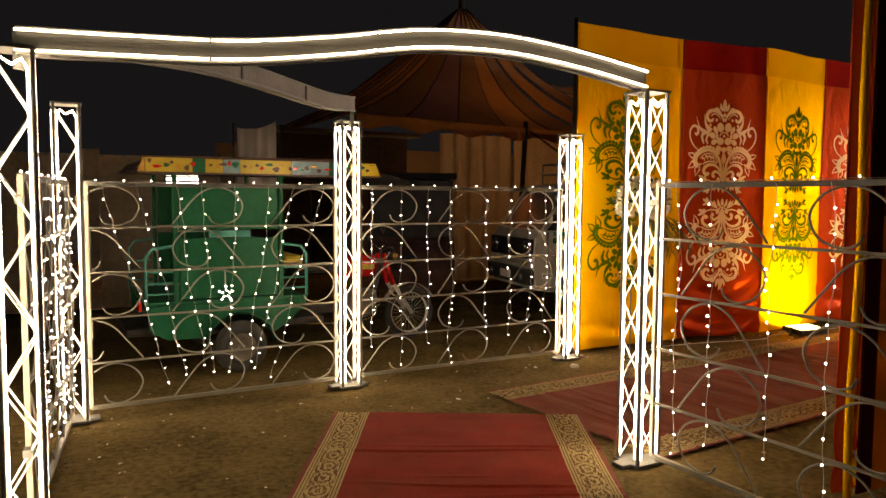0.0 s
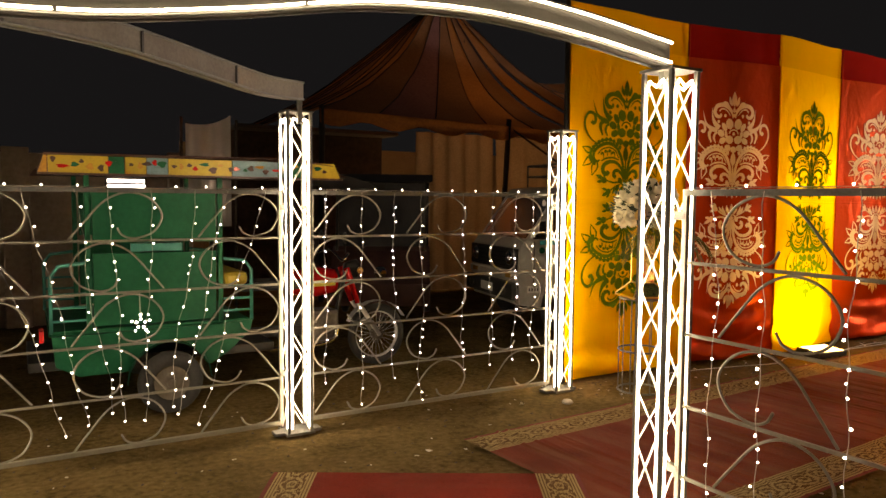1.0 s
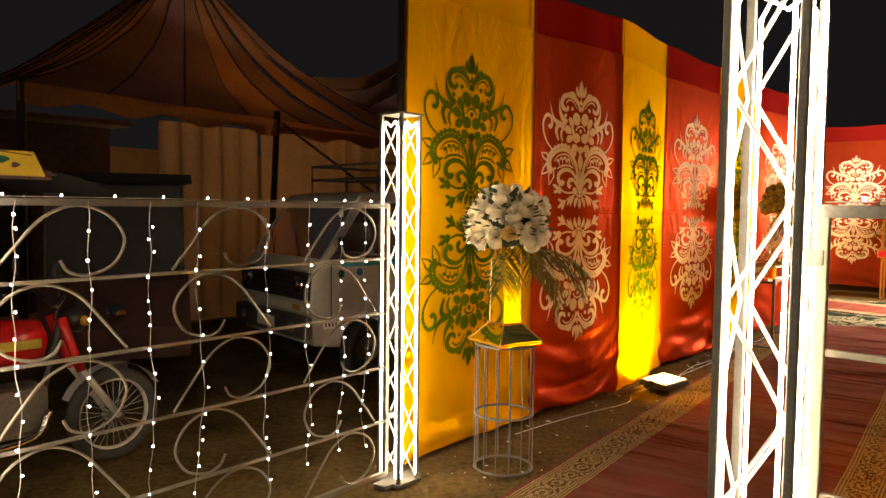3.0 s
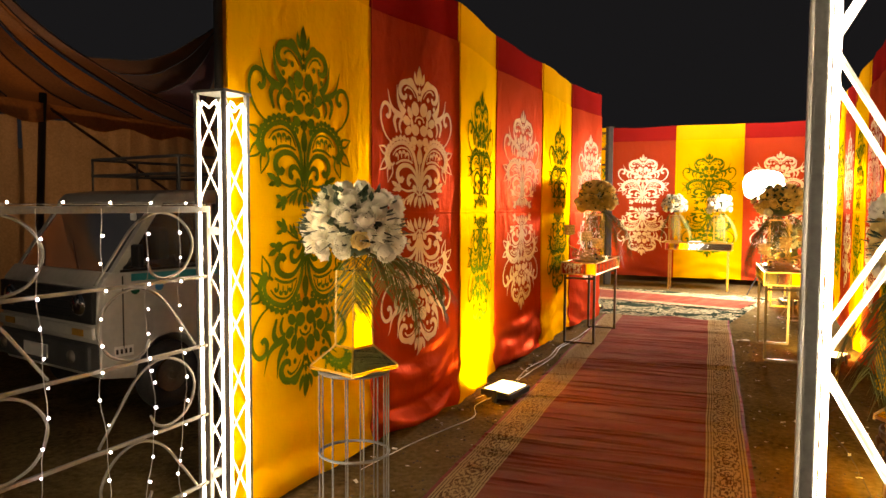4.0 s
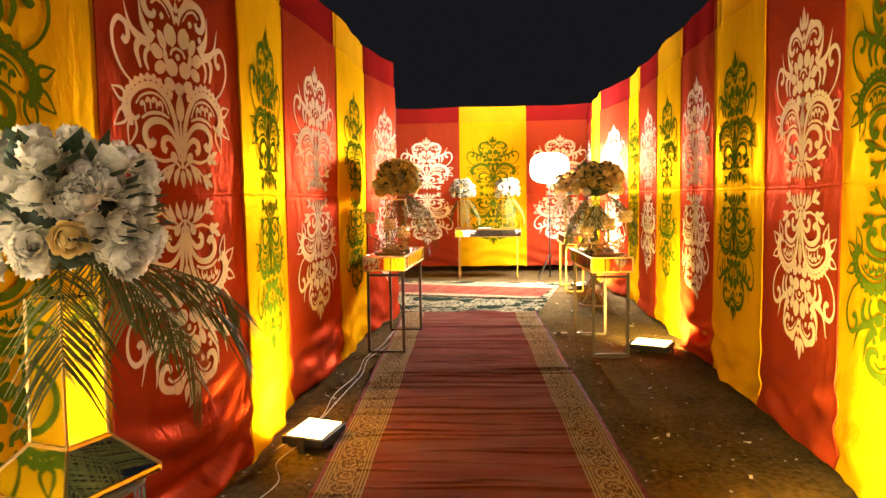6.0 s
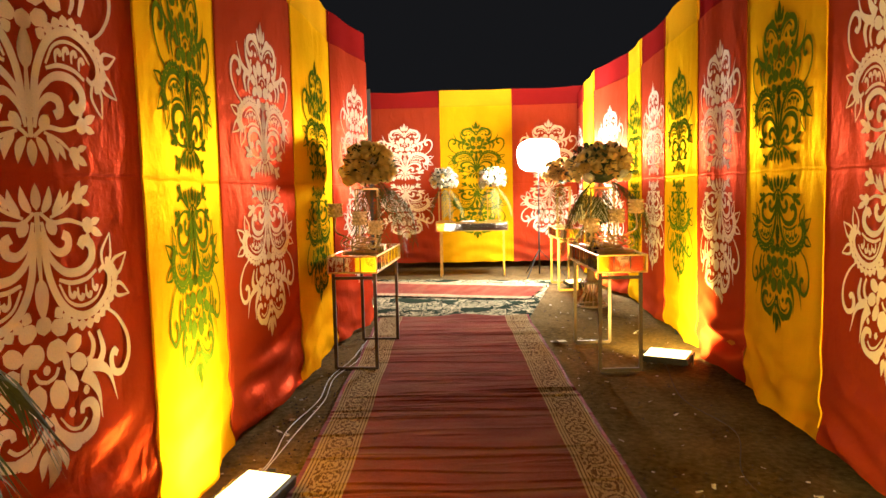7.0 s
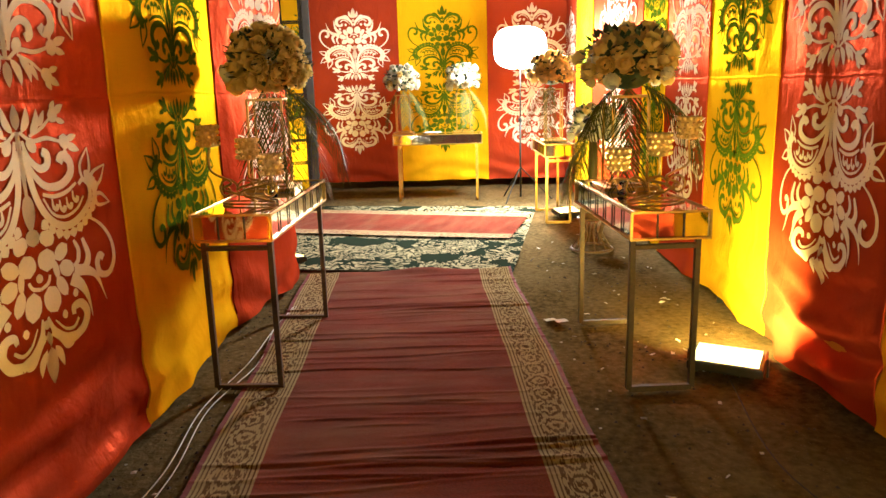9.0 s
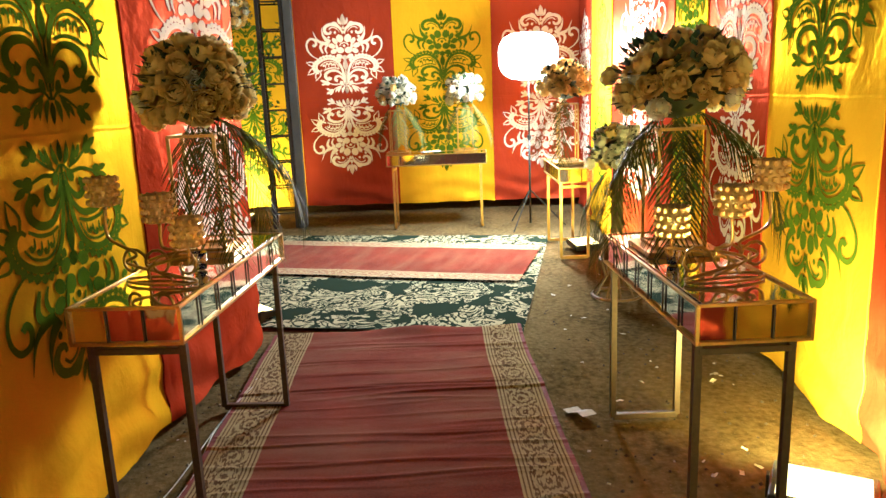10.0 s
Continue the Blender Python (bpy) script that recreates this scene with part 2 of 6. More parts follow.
def carpet_field(name, base, wear):
    """Worn red pile: streaks across the carpet, trodden dust along it."""
    m = material(name, base, 0.95, sheen=0.05, vary=0.42, scale=2.6, fine=120, bump=0.35, bump_scale=220, spec=0.0)
    nt = m.node_tree
    b = nt.nodes["Principled BSDF"]
    uv = nt.nodes.new("ShaderNodeUVMap")
    mp = nt.nodes.new("ShaderNodeMapping")
    mp.inputs["Scale"].default_value = (5.0, 0.9, 1)
    nt.links.new(uv.outputs[0], mp.inputs[0])
    n = nt.nodes.new("ShaderNodeTexNoise")
    n.inputs["Scale"].default_value, n.inputs["Detail"].default_value = 1.4, 8
    nt.links.new(mp.outputs[0], n.inputs["Vector"])
    r = nt.nodes.new("ShaderNodeMapRange")
    r.inputs["From Min"].default_value, r.inputs["From Max"].default_value = 0.42, 0.72
    nt.links.new(n.outputs["Fac"], r.inputs["Value"])
    dust = math_node(nt, "MULTIPLY", r.outputs[0], wear)
    old = b.inputs["Base Color"].links[0].from_socket
    nt.links.new(mix_node(nt, dust, old, (0.20, 0.088, 0.045)), b.inputs["Base Color"])
    return m


def carpet_border(name, pale, dark, period=0.17):
    """Woven border: u runs along it in metres, v from 0 to 1 across it."""
    m = bpy.data.materials.new(name)
    m.use_nodes = True
    nt = m.node_tree
    b = nt.nodes["Principled BSDF"]
    uv = nt.nodes.new("ShaderNodeUVMap")
    sep = nt.nodes.new("ShaderNodeSeparateXYZ")
    nt.links.new(uv.outputs[0], sep.inputs[0])
    u, v = sep.outputs[0], sep.outputs[1]
    # ladder of medallions in the middle band
    fu = math_node(nt, "PINGPONG", math_node(nt, "DIVIDE", u, period), 0.5)
    dv = math_node(nt, "ABSOLUTE", math_node(nt, "SUBTRACT", v, 0.5))
    # lines at dv = 0.30 and 0.42
    l1 = math_node(nt, "LESS_THAN", math_node(nt, "ABSOLUTE", math_node(nt, "SUBTRACT", dv, 0.36)), 0.014)
    l2 = math_node(nt, "LESS_THAN", math_node(nt, "ABSOLUTE", math_node(nt, "SUBTRACT", dv, 0.44)), 0.014)
    inner = math_node(nt, "LESS_THAN", dv, 0.31)
    n = nt.nodes.new("ShaderNodeTexNoise")
    n.inputs["Scale"].default_value, n.inputs["Detail"].default_value = 20, 2
    nt.links.new(uv.outputs[0], n.inputs["Vector"])
    wob = math_node(nt, "MULTIPLY", math_node(nt, "SUBTRACT", n.outputs["Fac"], 0.5), 1.1)
    r = math_node(nt, "ADD", math_node(nt, "POWER", math_node(nt, "ADD", math_node(nt, "POWER", math_node(nt, "MULTIPLY", fu, 2.0), 2), math_node(nt, "POWER", math_node(nt, "MULTIPLY", dv, 4.0), 2)), 0.5), wob)
    rings = math_node(nt, "GREATER_THAN", math_node(nt, "SINE", math_node(nt, "MULTIPLY", r, 11.0)), 0.05)
    pat = math_node(nt, "MULTIPLY", inner, rings)
    alln = math_node(nt, "MAXIMUM", math_node(nt, "MAXIMUM", l1, l2), pat)
    n3 = nt.nodes.new("ShaderNodeTexNoise")
    n3.inputs["Scale"].default_value, n3.inputs["Detail"].default_value = 3.0, 6
    nt.links.new(uv.outputs[0], n3.inputs["Vector"])
    fac = math_node(nt, "MULTIPLY", alln, math_node(nt, "MULTIPLY_ADD", n3.outputs["Fac"], 0.7, 0.45))
    nt.links.new(mix_node(nt, fac, pale, dark), b.inputs["Base Color"])
    b.inputs["Roughness"].default_value = 0.95
    b.inputs["Specular IOR Level"].default_value = 0.0
    bp = nt.nodes.new("ShaderNodeBump")
    bp.inputs["Strength"].default_value, bp.inputs["Distance"].default_value = 0.3, 0.01
    nn = nt.nodes.new("ShaderNodeTexNoise")
    nn.inputs["Scale"].default_value = 180
    nt.links.new(uv.outputs[0], nn.inputs["Vector"])
    nt.links.new(nn.outputs["Fac"], bp.inputs["Height"])
    nt.links.new(bp.outputs[0], b.inputs["Normal"])
    return m


def damask_rug():
    m = bpy.data.materials.new("damask_rug")
    m.use_nodes = True
    nt = m.node_tree
    b = nt.nodes["Principled BSDF"]
    uv = nt.nodes.new("ShaderNodeUVMap")
    n = nt.nodes.new("ShaderNodeTexNoise")
    n.inputs["Scale"].default_value, n.inputs["Detail"].default_value, n.inputs["Distortion"].default_value = 4.2, 1.5, 2.6
    nt.links.new(uv.outputs[0], n.inputs["Vector"])
    w = math_node(nt, "SINE", math_node(nt, "MULTIPLY", n.outputs["Fac"], 34.0))
    fac = math_node(nt, "GREATER_THAN", w, 0.15)
    n2 = nt.nodes.new("ShaderNodeTexNoise")
    n2.inputs["Scale"].default_value, n2.inputs["Detail"].default_value = 2.1, 4
    nt.links.new(uv.outputs[0], n2.inputs["Vector"])
    field = math_node(nt, "GREATER_THAN", n2.outputs["Fac"], 0.44)
    nt.links.new(mix_node(nt, math_node(nt, "MULTIPLY", fac, field), (0.020, 0.028, 0.018), (0.36, 0.31, 0.18)), b.inputs["Base Color"])
    b.inputs["Roughness"].default_value = 0.95
    b.inputs["Specular IOR Level"].default_value = 0.0
    return m


EARTH = earth()
PILE = carpet_field("red_pile", (0.150, 0.027, 0.014), 0.62)
PILE_CLEAN = carpet_field("clean_red_pile", (0.185, 0.018, 0.010), 0.16)
BORDER = carpet_border("woven_border", (0.35, 0.26, 0.13), (0.075, 0.028, 0.014))
BORDER_WORN = carpet_border("worn_border", (0.31, 0.23, 0.115), (0.065, 0.026, 0.013))
BORDER_PALE = carpet_border("woven_border_pale", (0.36, 0.28, 0.16), (0.20, 0.07, 0.04), 0.22)
RED_EDGE = material("red_edge", (0.15, 0.020, 0.012), 0.95, vary=0.2, scale=6)
RUG = damask_rug()


# ---- mesh tools ----
class Mesh:
    """Gathers vertices and faces of one part."""

    def __init__(self):
        self.v, self.f, self.uv = [], [], None

    def box(self, c, size, m=None, bevel=0.0):
        hx, hy, hz = (s / 2 for s in size)
        if bevel:
            bm = bmesh.new()
            bmesh.ops.create_cube(bm, size=1.0, matrix=Matrix.Diagonal((*size, 1)))
            bmesh.ops.bevel(bm, geom=bm.edges[:], offset=bevel, segments=2, profile=0.5, affect="EDGES")
            bm.verts.index_update()
            pts = [v.co.copy() for v in bm.verts]
            faces = [[v.index for v in f.verts] for f in bm.faces]
            bm.free()
        else:
            pts = [Vector((x * hx, y * hy, z * hz)) for x in (-1, 1) for y in (-1, 1) for z in (-1, 1)]
            faces = [(0, 1, 3, 2), (4, 6, 7, 5), (0, 4, 5, 1), (2, 3, 7, 6), (0, 2, 6, 4), (1, 5, 7, 3)]
        k = len(self.v)
        for p in pts:
            if m is not None:
                p = m @ p
            self.v.append((p[0] + c[0], p[1] + c[1], p[2] + c[2]))
        self.f += [tuple(i + k for i in f) for f in faces]
        return self

    def tube(self, pts, r, n=6, closed=False, taper=None):
        pts = [Vector(p) for p in pts]
        k, count = len(self.v), len(pts)
        up = None
        for i, p in enumerate(pts):
            if closed:
                d = pts[(i + 1) % count] - pts[i - 1]
            else:
                d = pts[min(i + 1, count - 1)] - pts[max(i - 1, 0)]
            if d.length < 1e-9:
                d = Vector((0, 0, 1))
            d.normalize()
            if up is None:
                up = Vector((0, 0, 1)) if abs(d.z) < 0.9 else Vector((1, 0, 0))
            a = up - d * up.dot(d)
            if a.length < 1e-5:
                a = d.orthogonal()
            a.normalize()
            up = a
            b = d.cross(a)
            rr = r * (taper[i] if taper else 1)
            for j in range(n):
                t = 2 * math.pi * (j + 0.5) / n
                q = p + a * (rr * math.cos(t)) + b * (rr * math.sin(t))
                self.v.append(tuple(q))
        last = count if closed else count - 1
        for i in range(last):
            for j in range(n):
                i2 = (i + 1) % count
                self.f.append((k + i * n + j, k + i * n + (j + 1) % n, k + i2 * n + (j + 1) % n, k + i2 * n + j))
        if not closed:
            self.f.append(tuple(k + j for j in reversed(range(n))))
            self.f.append(tuple(k + (count - 1) * n + j for j in range(n)))
        return self

    def lathe(self, prof, n=16, c=(0, 0, 0), axis="z"):
        k = len(self.v)
        for r, h in prof:
            for j in range(n):
                t = 2 * math.pi * j / n
                x, y = r * math.cos(t), r * math.sin(t)
                p = (x, y, h) if axis == "z" else ((x, h, y) if axis == "y" else (h, x, y))
                self.v.append((p[0] + c[0], p[1] + c[1], p[2] + c[2]))
        for i in range(len(prof) - 1):
            for j in range(n):
                self.f.append((k + i * n + j, k + i * n + (j + 1) % n, k + (i + 1) * n + (j + 1) % n, k + (i + 1) * n + j))
        return self

    def ball(self, c, r, n=6, rows=4, sz=1.0):
        return self.lathe([(max(1e-4, r * math.sin(math.pi * i / rows)), -r * sz * math.cos(math.pi * i / rows)) for i in range(rows + 1)], n, c)

    def poly(self, pts):
        k = len(self.v)
        self.v += [tuple(p) for p in pts]
        self.f.append(tuple(range(k, k + len(pts))))
        return self

    def prism(self, outline, y0, y1, axis="y"):
        """An outline in the other two axes, drawn out from y0 to y1."""
        k, n = len(self.v), len(outline)
        for h in (y0, y1):
            for a, b in outline:
                self.v.append((a, h, b) if axis == "y" else ((h, a, b) if axis == "x" else (a, b, h)))
        self.f.append(tuple(range(k, k + n)))
        self.f.append(tuple(reversed(range(k + n, k + 2 * n))))
        for i in range(n):
            j = (i + 1) % n
            self.f.append((k + i, k + n + i, k + n + j, k + j))
        return self

    def grid(self, nu, nv, fn, uvfn=None):
        k = len(self.v)
        for j in range(nv + 1):
            for i in range(nu + 1):
                self.v.append(tuple(fn(i / nu, j / nv)))
        for j in range(nv):
            for i in range(nu):
                a = k + j * (nu + 1) + i
                self.f.append((a, a + 1, a + nu + 2, a + nu + 1))
        if uvfn:
            self.uv = self.uv or []
            for j in range(nv + 1):
                for i in range(nu + 1):
                    self.uv.append(uvfn(i / nu, j / nv))
        return self

    def data(self, name, mat, smooth=False):
        me = bpy.data.meshes.new(name)
        me.from_pydata(self.v, [], self.f)
        if self.uv:
            lay = me.uv_layers.new(name="UVMap")
            idx = np.empty(len(me.loops), dtype=np.int64)
            me.loops.foreach_get("vertex_index", idx)
            lay.data.foreach_set("uv", np.array(self.uv, dtype=np.float32)[idx].ravel())
        me.materials.append(mat)
        if smooth:
            me.polygons.foreach_set("use_smooth", np.ones(len(me.polygons), dtype=bool))
        me.update()
        return me


def part(name, mesh, mat, parent=None, label="", smooth=False, m=None):
    ob = new(name, mesh.data(name, mat, smooth) if isinstance(mesh, Mesh) else mesh)
    ob.parent = parent
    if m is not None:
        ob.matrix_basis = m
    if label:
        ob["label"] = label
    return ob


def thing(name, label, category, m=None, group="", kind=""):
    ob = tagged(new(name), label, category, group, kind)
    ob.empty_display_size = 0.1
    if m is not None:
        ob.matrix_basis = m
    return ob


def curve(ctrl, n=10):
    """A smooth line through the points given."""
    pts = [Vector(p) for p in ctrl]
    pts = [2 * pts[0] - pts[1]] + pts + [2 * pts[-1] - pts[-2]]
    out = []
    for i in range(1, len(pts) - 2):
        p0, p1, p2, p3 = pts[i - 1:i + 3]
        for k in range(n):
            t = k / n
            out.append(0.5 * (2 * p1 + (p2 - p0) * t + (2 * p0 - 5 * p1 + 4 * p2 - p3) * t * t + (3 * p1 - p0 - 3 * p2 + p3) * t ** 3))
    out.append(pts[-2])
    return out


# ---- ground ----
def spread(a, b, fine_a, fine_b, step, far):
    xs = [a]
    while xs[-1] < b:
        x = xs[-1]
        xs.append(x + (step if fine_a <= x < fine_b else min(far, max(step, 0.35 * min(abs(x - fine_a), abs(x - fine_b))))))
    return xs


def ground_height(x, y):
    return 0.010 * noise.noise((x * 0.9, y * 0.9, 0)) + 0.006 * noise.noise((x * 4.1, y * 4.1, 3)) - 0.012


g = Mesh()
gx, gy = spread(-120, 140, -1, 18.5, 0.12, 20), spread(-120, 140, -0.5, 9, 0.12, 20)
nx = len(gx)
for y in gy:
    for x in gx:
        g.v.append((x, y, ground_height(x, y)))
for j in range(len(gy) - 1):
    for i in range(nx - 1):
        a = j * nx + i
        g.f.append((a, a + 1, a + nx + 1, a + nx))
tagged(part("ground", g, EARTH, smooth=True), "trodden bare brown earth with dust and grit", "ground", kind="structure")


# ---- cloth walls ----
def fold(s, z, seed, top):
    h = max(0.0, (top - z) / top)
    d = 0.010 * math.sin(s * 7.5 + 2.0 * math.sin(s * 1.7 + seed)) * (0.35 + 0.65 * h)
    d += 0.016 * noise.noise((s * 2.2, z * 0.5, seed)) + 0.0035 * noise.noise((s * 8.0, z * 0.9, seed + 7)) * (0.3 + h)
    d += 0.0022 * noise.noise((s * 8 + z * 5, z * 3.5, seed + 3)) + 0.0012 * noise.noise((s * 11 - z * 7, z * 3, seed + 5))
    d -= 0.006 * math.exp(-((z - 1.545) / 0.012) ** 2)
    if z < 0.7:
        k = (0.7 - z) / 0.7
        sag = z + 0.10 * noise.noise((s * 1.6, 0, seed)) + 0.09 * math.cos(s * 3.3 + seed)
        d += k * 0.017 * math.sin(24 * sag) + k * 0.017 * noise.noise((s * 4, z * 2.5, seed)) + k * 0.007 * noise.noise((s * 9 + z * 4, z * 11, seed))
    return d


def leaf_shape(a, b, w, bend=0.0, n=7):
    a, b = Vector((*a, 0)), Vector((*b, 0))
    d = b - a
    s = Vector((-d.y, d.x, 0))
    if s.length:
        s.normalize()
    out = []
    for i in range(n + 1):
        t = i / n
        c = a + d * t + s * (bend * math.sin(math.pi * t))
        hw = w * 0.54 * math.sin(math.pi * t ** 0.8) ** 0.8 if 0 < t < 1 else 0.0006
        out.append((c + s * hw, c - s * hw))
    return out


def stroke_shape(ctrl, w0, w1, n=5, bulge=0.35):
    pts = curve([(*p, 0) for p in ctrl], n)
    out = []
    for i, p in enumerate(pts):
        t = i / (len(pts) - 1)
        d = pts[min(i + 1, len(pts) - 1)] - pts[max(i - 1, 0)]
        s = Vector((-d.y, d.x, 0))
        if s.length:
            s.normalize()
        w = 0.98 * (w0 + (w1 - w0) * t) * (1 + bulge * math.sin(math.pi * t))
        out.append((p + s * w * 0.5, p - s * w * 0.5))
    return out


def dot_shape(c, r, n=4):
    c = Vector((*c, 0))
    out = []
    for i in range(n + 1):
        x = -1 + 2 * i / n
        h = math.sqrt(max(0.0, 1 - x * x)) + 0.02
        out.append((c + Vector((x * r, h * r, 0)), c + Vector((x * r, -h * r, 0))))
    return out


def oval_shape(c, rx, ry, turn, n=6):
    """A rounded petal with its long axis turned by that many degrees."""
    c = Vector((*c, 0))
    rot = Matrix.Rotation(radians(turn), 3, "Z")
    out = []
    for i in range(n + 1):
        y = -1 + 2 * i / n
        h = math.sqrt(max(0.0, 1 - y * y)) + 0.03
        out.append((c + rot @ Vector((-h * rx, y * ry, 0)) * 0.92, c + rot @ Vector((h * rx, y * ry, 0)) * 0.92))
    return out


def damask():
    """Half of the upper half of the printed ornament: about 0.45 wide and 1 high."""
    S = []
    L = lambda *a, **k: S.append(leaf_shape(*a, **k))
    C = lambda *a, **k: S.append(stroke_shape(*a, **k))
    D = lambda *a: S.append(dot_shape(*a))
    E = lambda *a: S.append(oval_shape(*a))
    # bud at the tip with two horns
    L((0.0, 0.862), (0.0, 1.0), 0.050); L((0.020, 0.866), (0.052, 0.955), 0.030, bend=-0.008); L((0.0, 0.806), (0.0, 0.860), 0.024)
    C([(0.012, 0.818), (0.050, 0.852), (0.085, 0.894), (0.116, 0.890), (0.112, 0.862)], 0.012, 0.014, bulge=0.6)
    # crown: a thick arch that curls in
    C([(0.012, 0.758), (0.030, 0.815), (0.080, 0.862), (0.140, 0.878)], 0.010, 0.038)
    C([(0.136, 0.878), (0.190, 0.858), (0.214, 0.812), (0.190, 0.770), (0.150, 0.770), (0.142, 0.796)], 0.036, 0.020)
    C([(0.042, 0.780), (0.082, 0.826), (0.130, 0.840), (0.164, 0.816)], 0.006, 0.013)
    D((0.0, 0.782), 0.016); D((0.096, 0.778), 0.016); D((0.170, 0.722), 0.016)
    # flame leaves
    C([(0.158, 0.664), (0.204, 0.700), (0.234, 0.755), (0.246, 0.842)], 0.048, 0.003)
    C([(0.180, 0.640), (0.252, 0.660), (0.308, 0.704), (0.346, 0.806)], 0.044, 0.003)
    # flower: petals round a ringed heart
    E((0.046, 0.704), 0.042, 0.056, -14); E((0.104, 0.674), 0.026, 0.050, -30); E((0.140, 0.618), 0.032, 0.046, -64); E((0.122, 0.552), 0.030, 0.044, -118)
    E((0.046, 0.562), 0.044, 0.044, 12); E((0.0, 0.615), 0.016, 0.018, 0); E((0.062, 0.488), 0.038, 0.032, 24); E((0.0, 0.472), 0.032, 0.034, 0)
    C([(0.0, 0.654), (0.034, 0.642), (0.050, 0.616)], 0.013, 0.013, bulge=0.1); E((0.084, 0.606), 0.016, 0.040, -10)
    # crescents beside the flower
    C([(0.178, 0.652), (0.236, 0.650), (0.270, 0.606), (0.246, 0.532)], 0.020, 0.016, bulge=1.0)
    C([(0.178, 0.622), (0.206, 0.610), (0.216, 0.570), (0.196, 0.528)], 0.013, 0.012, bulge=0.9)
    # side curl with a bulb at its end
    C([(0.292, 0.456), (0.368, 0.504), (0.420, 0.580), (0.424, 0.658), (0.384, 0.708), (0.332, 0.698), (0.318, 0.652), (0.338, 0.624), (0.360, 0.640)], 0.010, 0.028)
    # scalloped lobe on a rib that fans out of the stem
    lobe = [(0.016, 0.200), (0.038, 0.330), (0.090, 0.426), (0.172, 0.468), (0.258, 0.450), (0.322, 0.400), (0.330, 0.346), (0.298, 0.316), (0.268, 0.330)]
    C(lobe, 0.026, 0.016)
    ring = curve([(*p, 0) for p in lobe[2:8]], 3)
    mid = Vector((0.19, 0.37, 0))
    for i in range(len(ring)):
        o = (ring[i] - mid).normalized()
        q, r = ring[i] + o * 0.012, ring[i] + o * 0.052
        L((q.x, q.y), (r.x, r.y), 0.040, n=4)
    C([(0.074, 0.350), (0.110, 0.410), (0.172, 0.434), (0.244, 0.418), (0.288, 0.378)], 0.009, 0.009)
    C([(0.074, 0.336), (0.130, 0.352), (0.200, 0.346), (0.254, 0.322)], 0.012, 0.012)
    for x, y in ((0.126, 0.384), (0.164, 0.396), (0.203, 0.392), (0.240, 0.374)):
        C([(x - 0.010, y - 0.026), (x - 0.008, y + 0.004), (x + 0.008, y + 0.014), (x + 0.016, y - 0.002)], 0.008, 0.018)
    # outer leaves, each hollow along its rib
    for (ax, ay), (bx, by) in (((0.346, 0.392), (0.446, 0.430)), ((0.338, 0.350), (0.440, 0.276)), ((0.300, 0.322), (0.346, 0.200))):
        for sg in (-1, 1):
            d = Vector((bx - ax, by - ay))
            e = Vector((-d.y, d.x)) * 0.22 * sg
            C([(ax, ay), (ax + d.x * 0.4 + e.x, ay + d.y * 0.4 + e.y), (bx, by)], 0.012, 0.006, bulge=0.7)
    # stem and inner curls
    C([(0.0, 0.115), (0.0, 0.22), (0.0, 0.330)], 0.018, 0.014, n=9); L((0.0, 0.320), (0.0, 0.458), 0.052)
    C([(0.014, 0.176), (0.040, 0.256), (0.100, 0.312), (0.176, 0.316), (0.230, 0.282), (0.232, 0.236), (0.196, 0.216), (0.176, 0.238)], 0.016, 0.036)
    C([(0.016, 0.146), (0.032, 0.204), (0.076, 0.246), (0.116, 0.238), (0.122, 0.204), (0.098, 0.190)], 0.013, 0.032)
    E((0.054, 0.164), 0.022, 0.032, -30)
    # tulip buds on curved stalks
    C([(0.010, 0.118), (0.060, 0.150), (0.130, 0.146), (0.200, 0.164)], 0.012, 0.012)
    E((0.222, 0.166), 0.028, 0.034, -50); L((0.232, 0.178), (0.302, 0.206), 0.030); L((0.236, 0.160), (0.292, 0.148), 0.026); L((0.214, 0.190), (0.226, 0.240), 0.022)
    C([(0.050, 0.134), (0.108, 0.112), (0.156, 0.082)], 0.010, 0.010)
    E((0.178, 0.070), 0.028, 0.028, -30); L((0.186, 0.062), (0.238, 0.034), 0.028); L((0.170, 0.054), (0.196, 0.018), 0.024); L((0.192, 0.084), (0.240, 0.098), 0.022)
    # flames that point at the mirror line
    L((0.0, 0.110), (0.0, 0.026), 0.036); L((0.020, 0.120), (0.054, 0.034), 0.030, bend=0.010); L((0.060, 0.124), (0.100, 0.044), 0.030, bend=0.012); L((0.104, 0.104), (0.136, 0.050), 0.022)
    return S


DAMASK = damask()
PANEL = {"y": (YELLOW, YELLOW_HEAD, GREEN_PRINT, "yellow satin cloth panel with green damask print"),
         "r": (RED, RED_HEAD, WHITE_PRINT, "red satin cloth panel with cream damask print")}


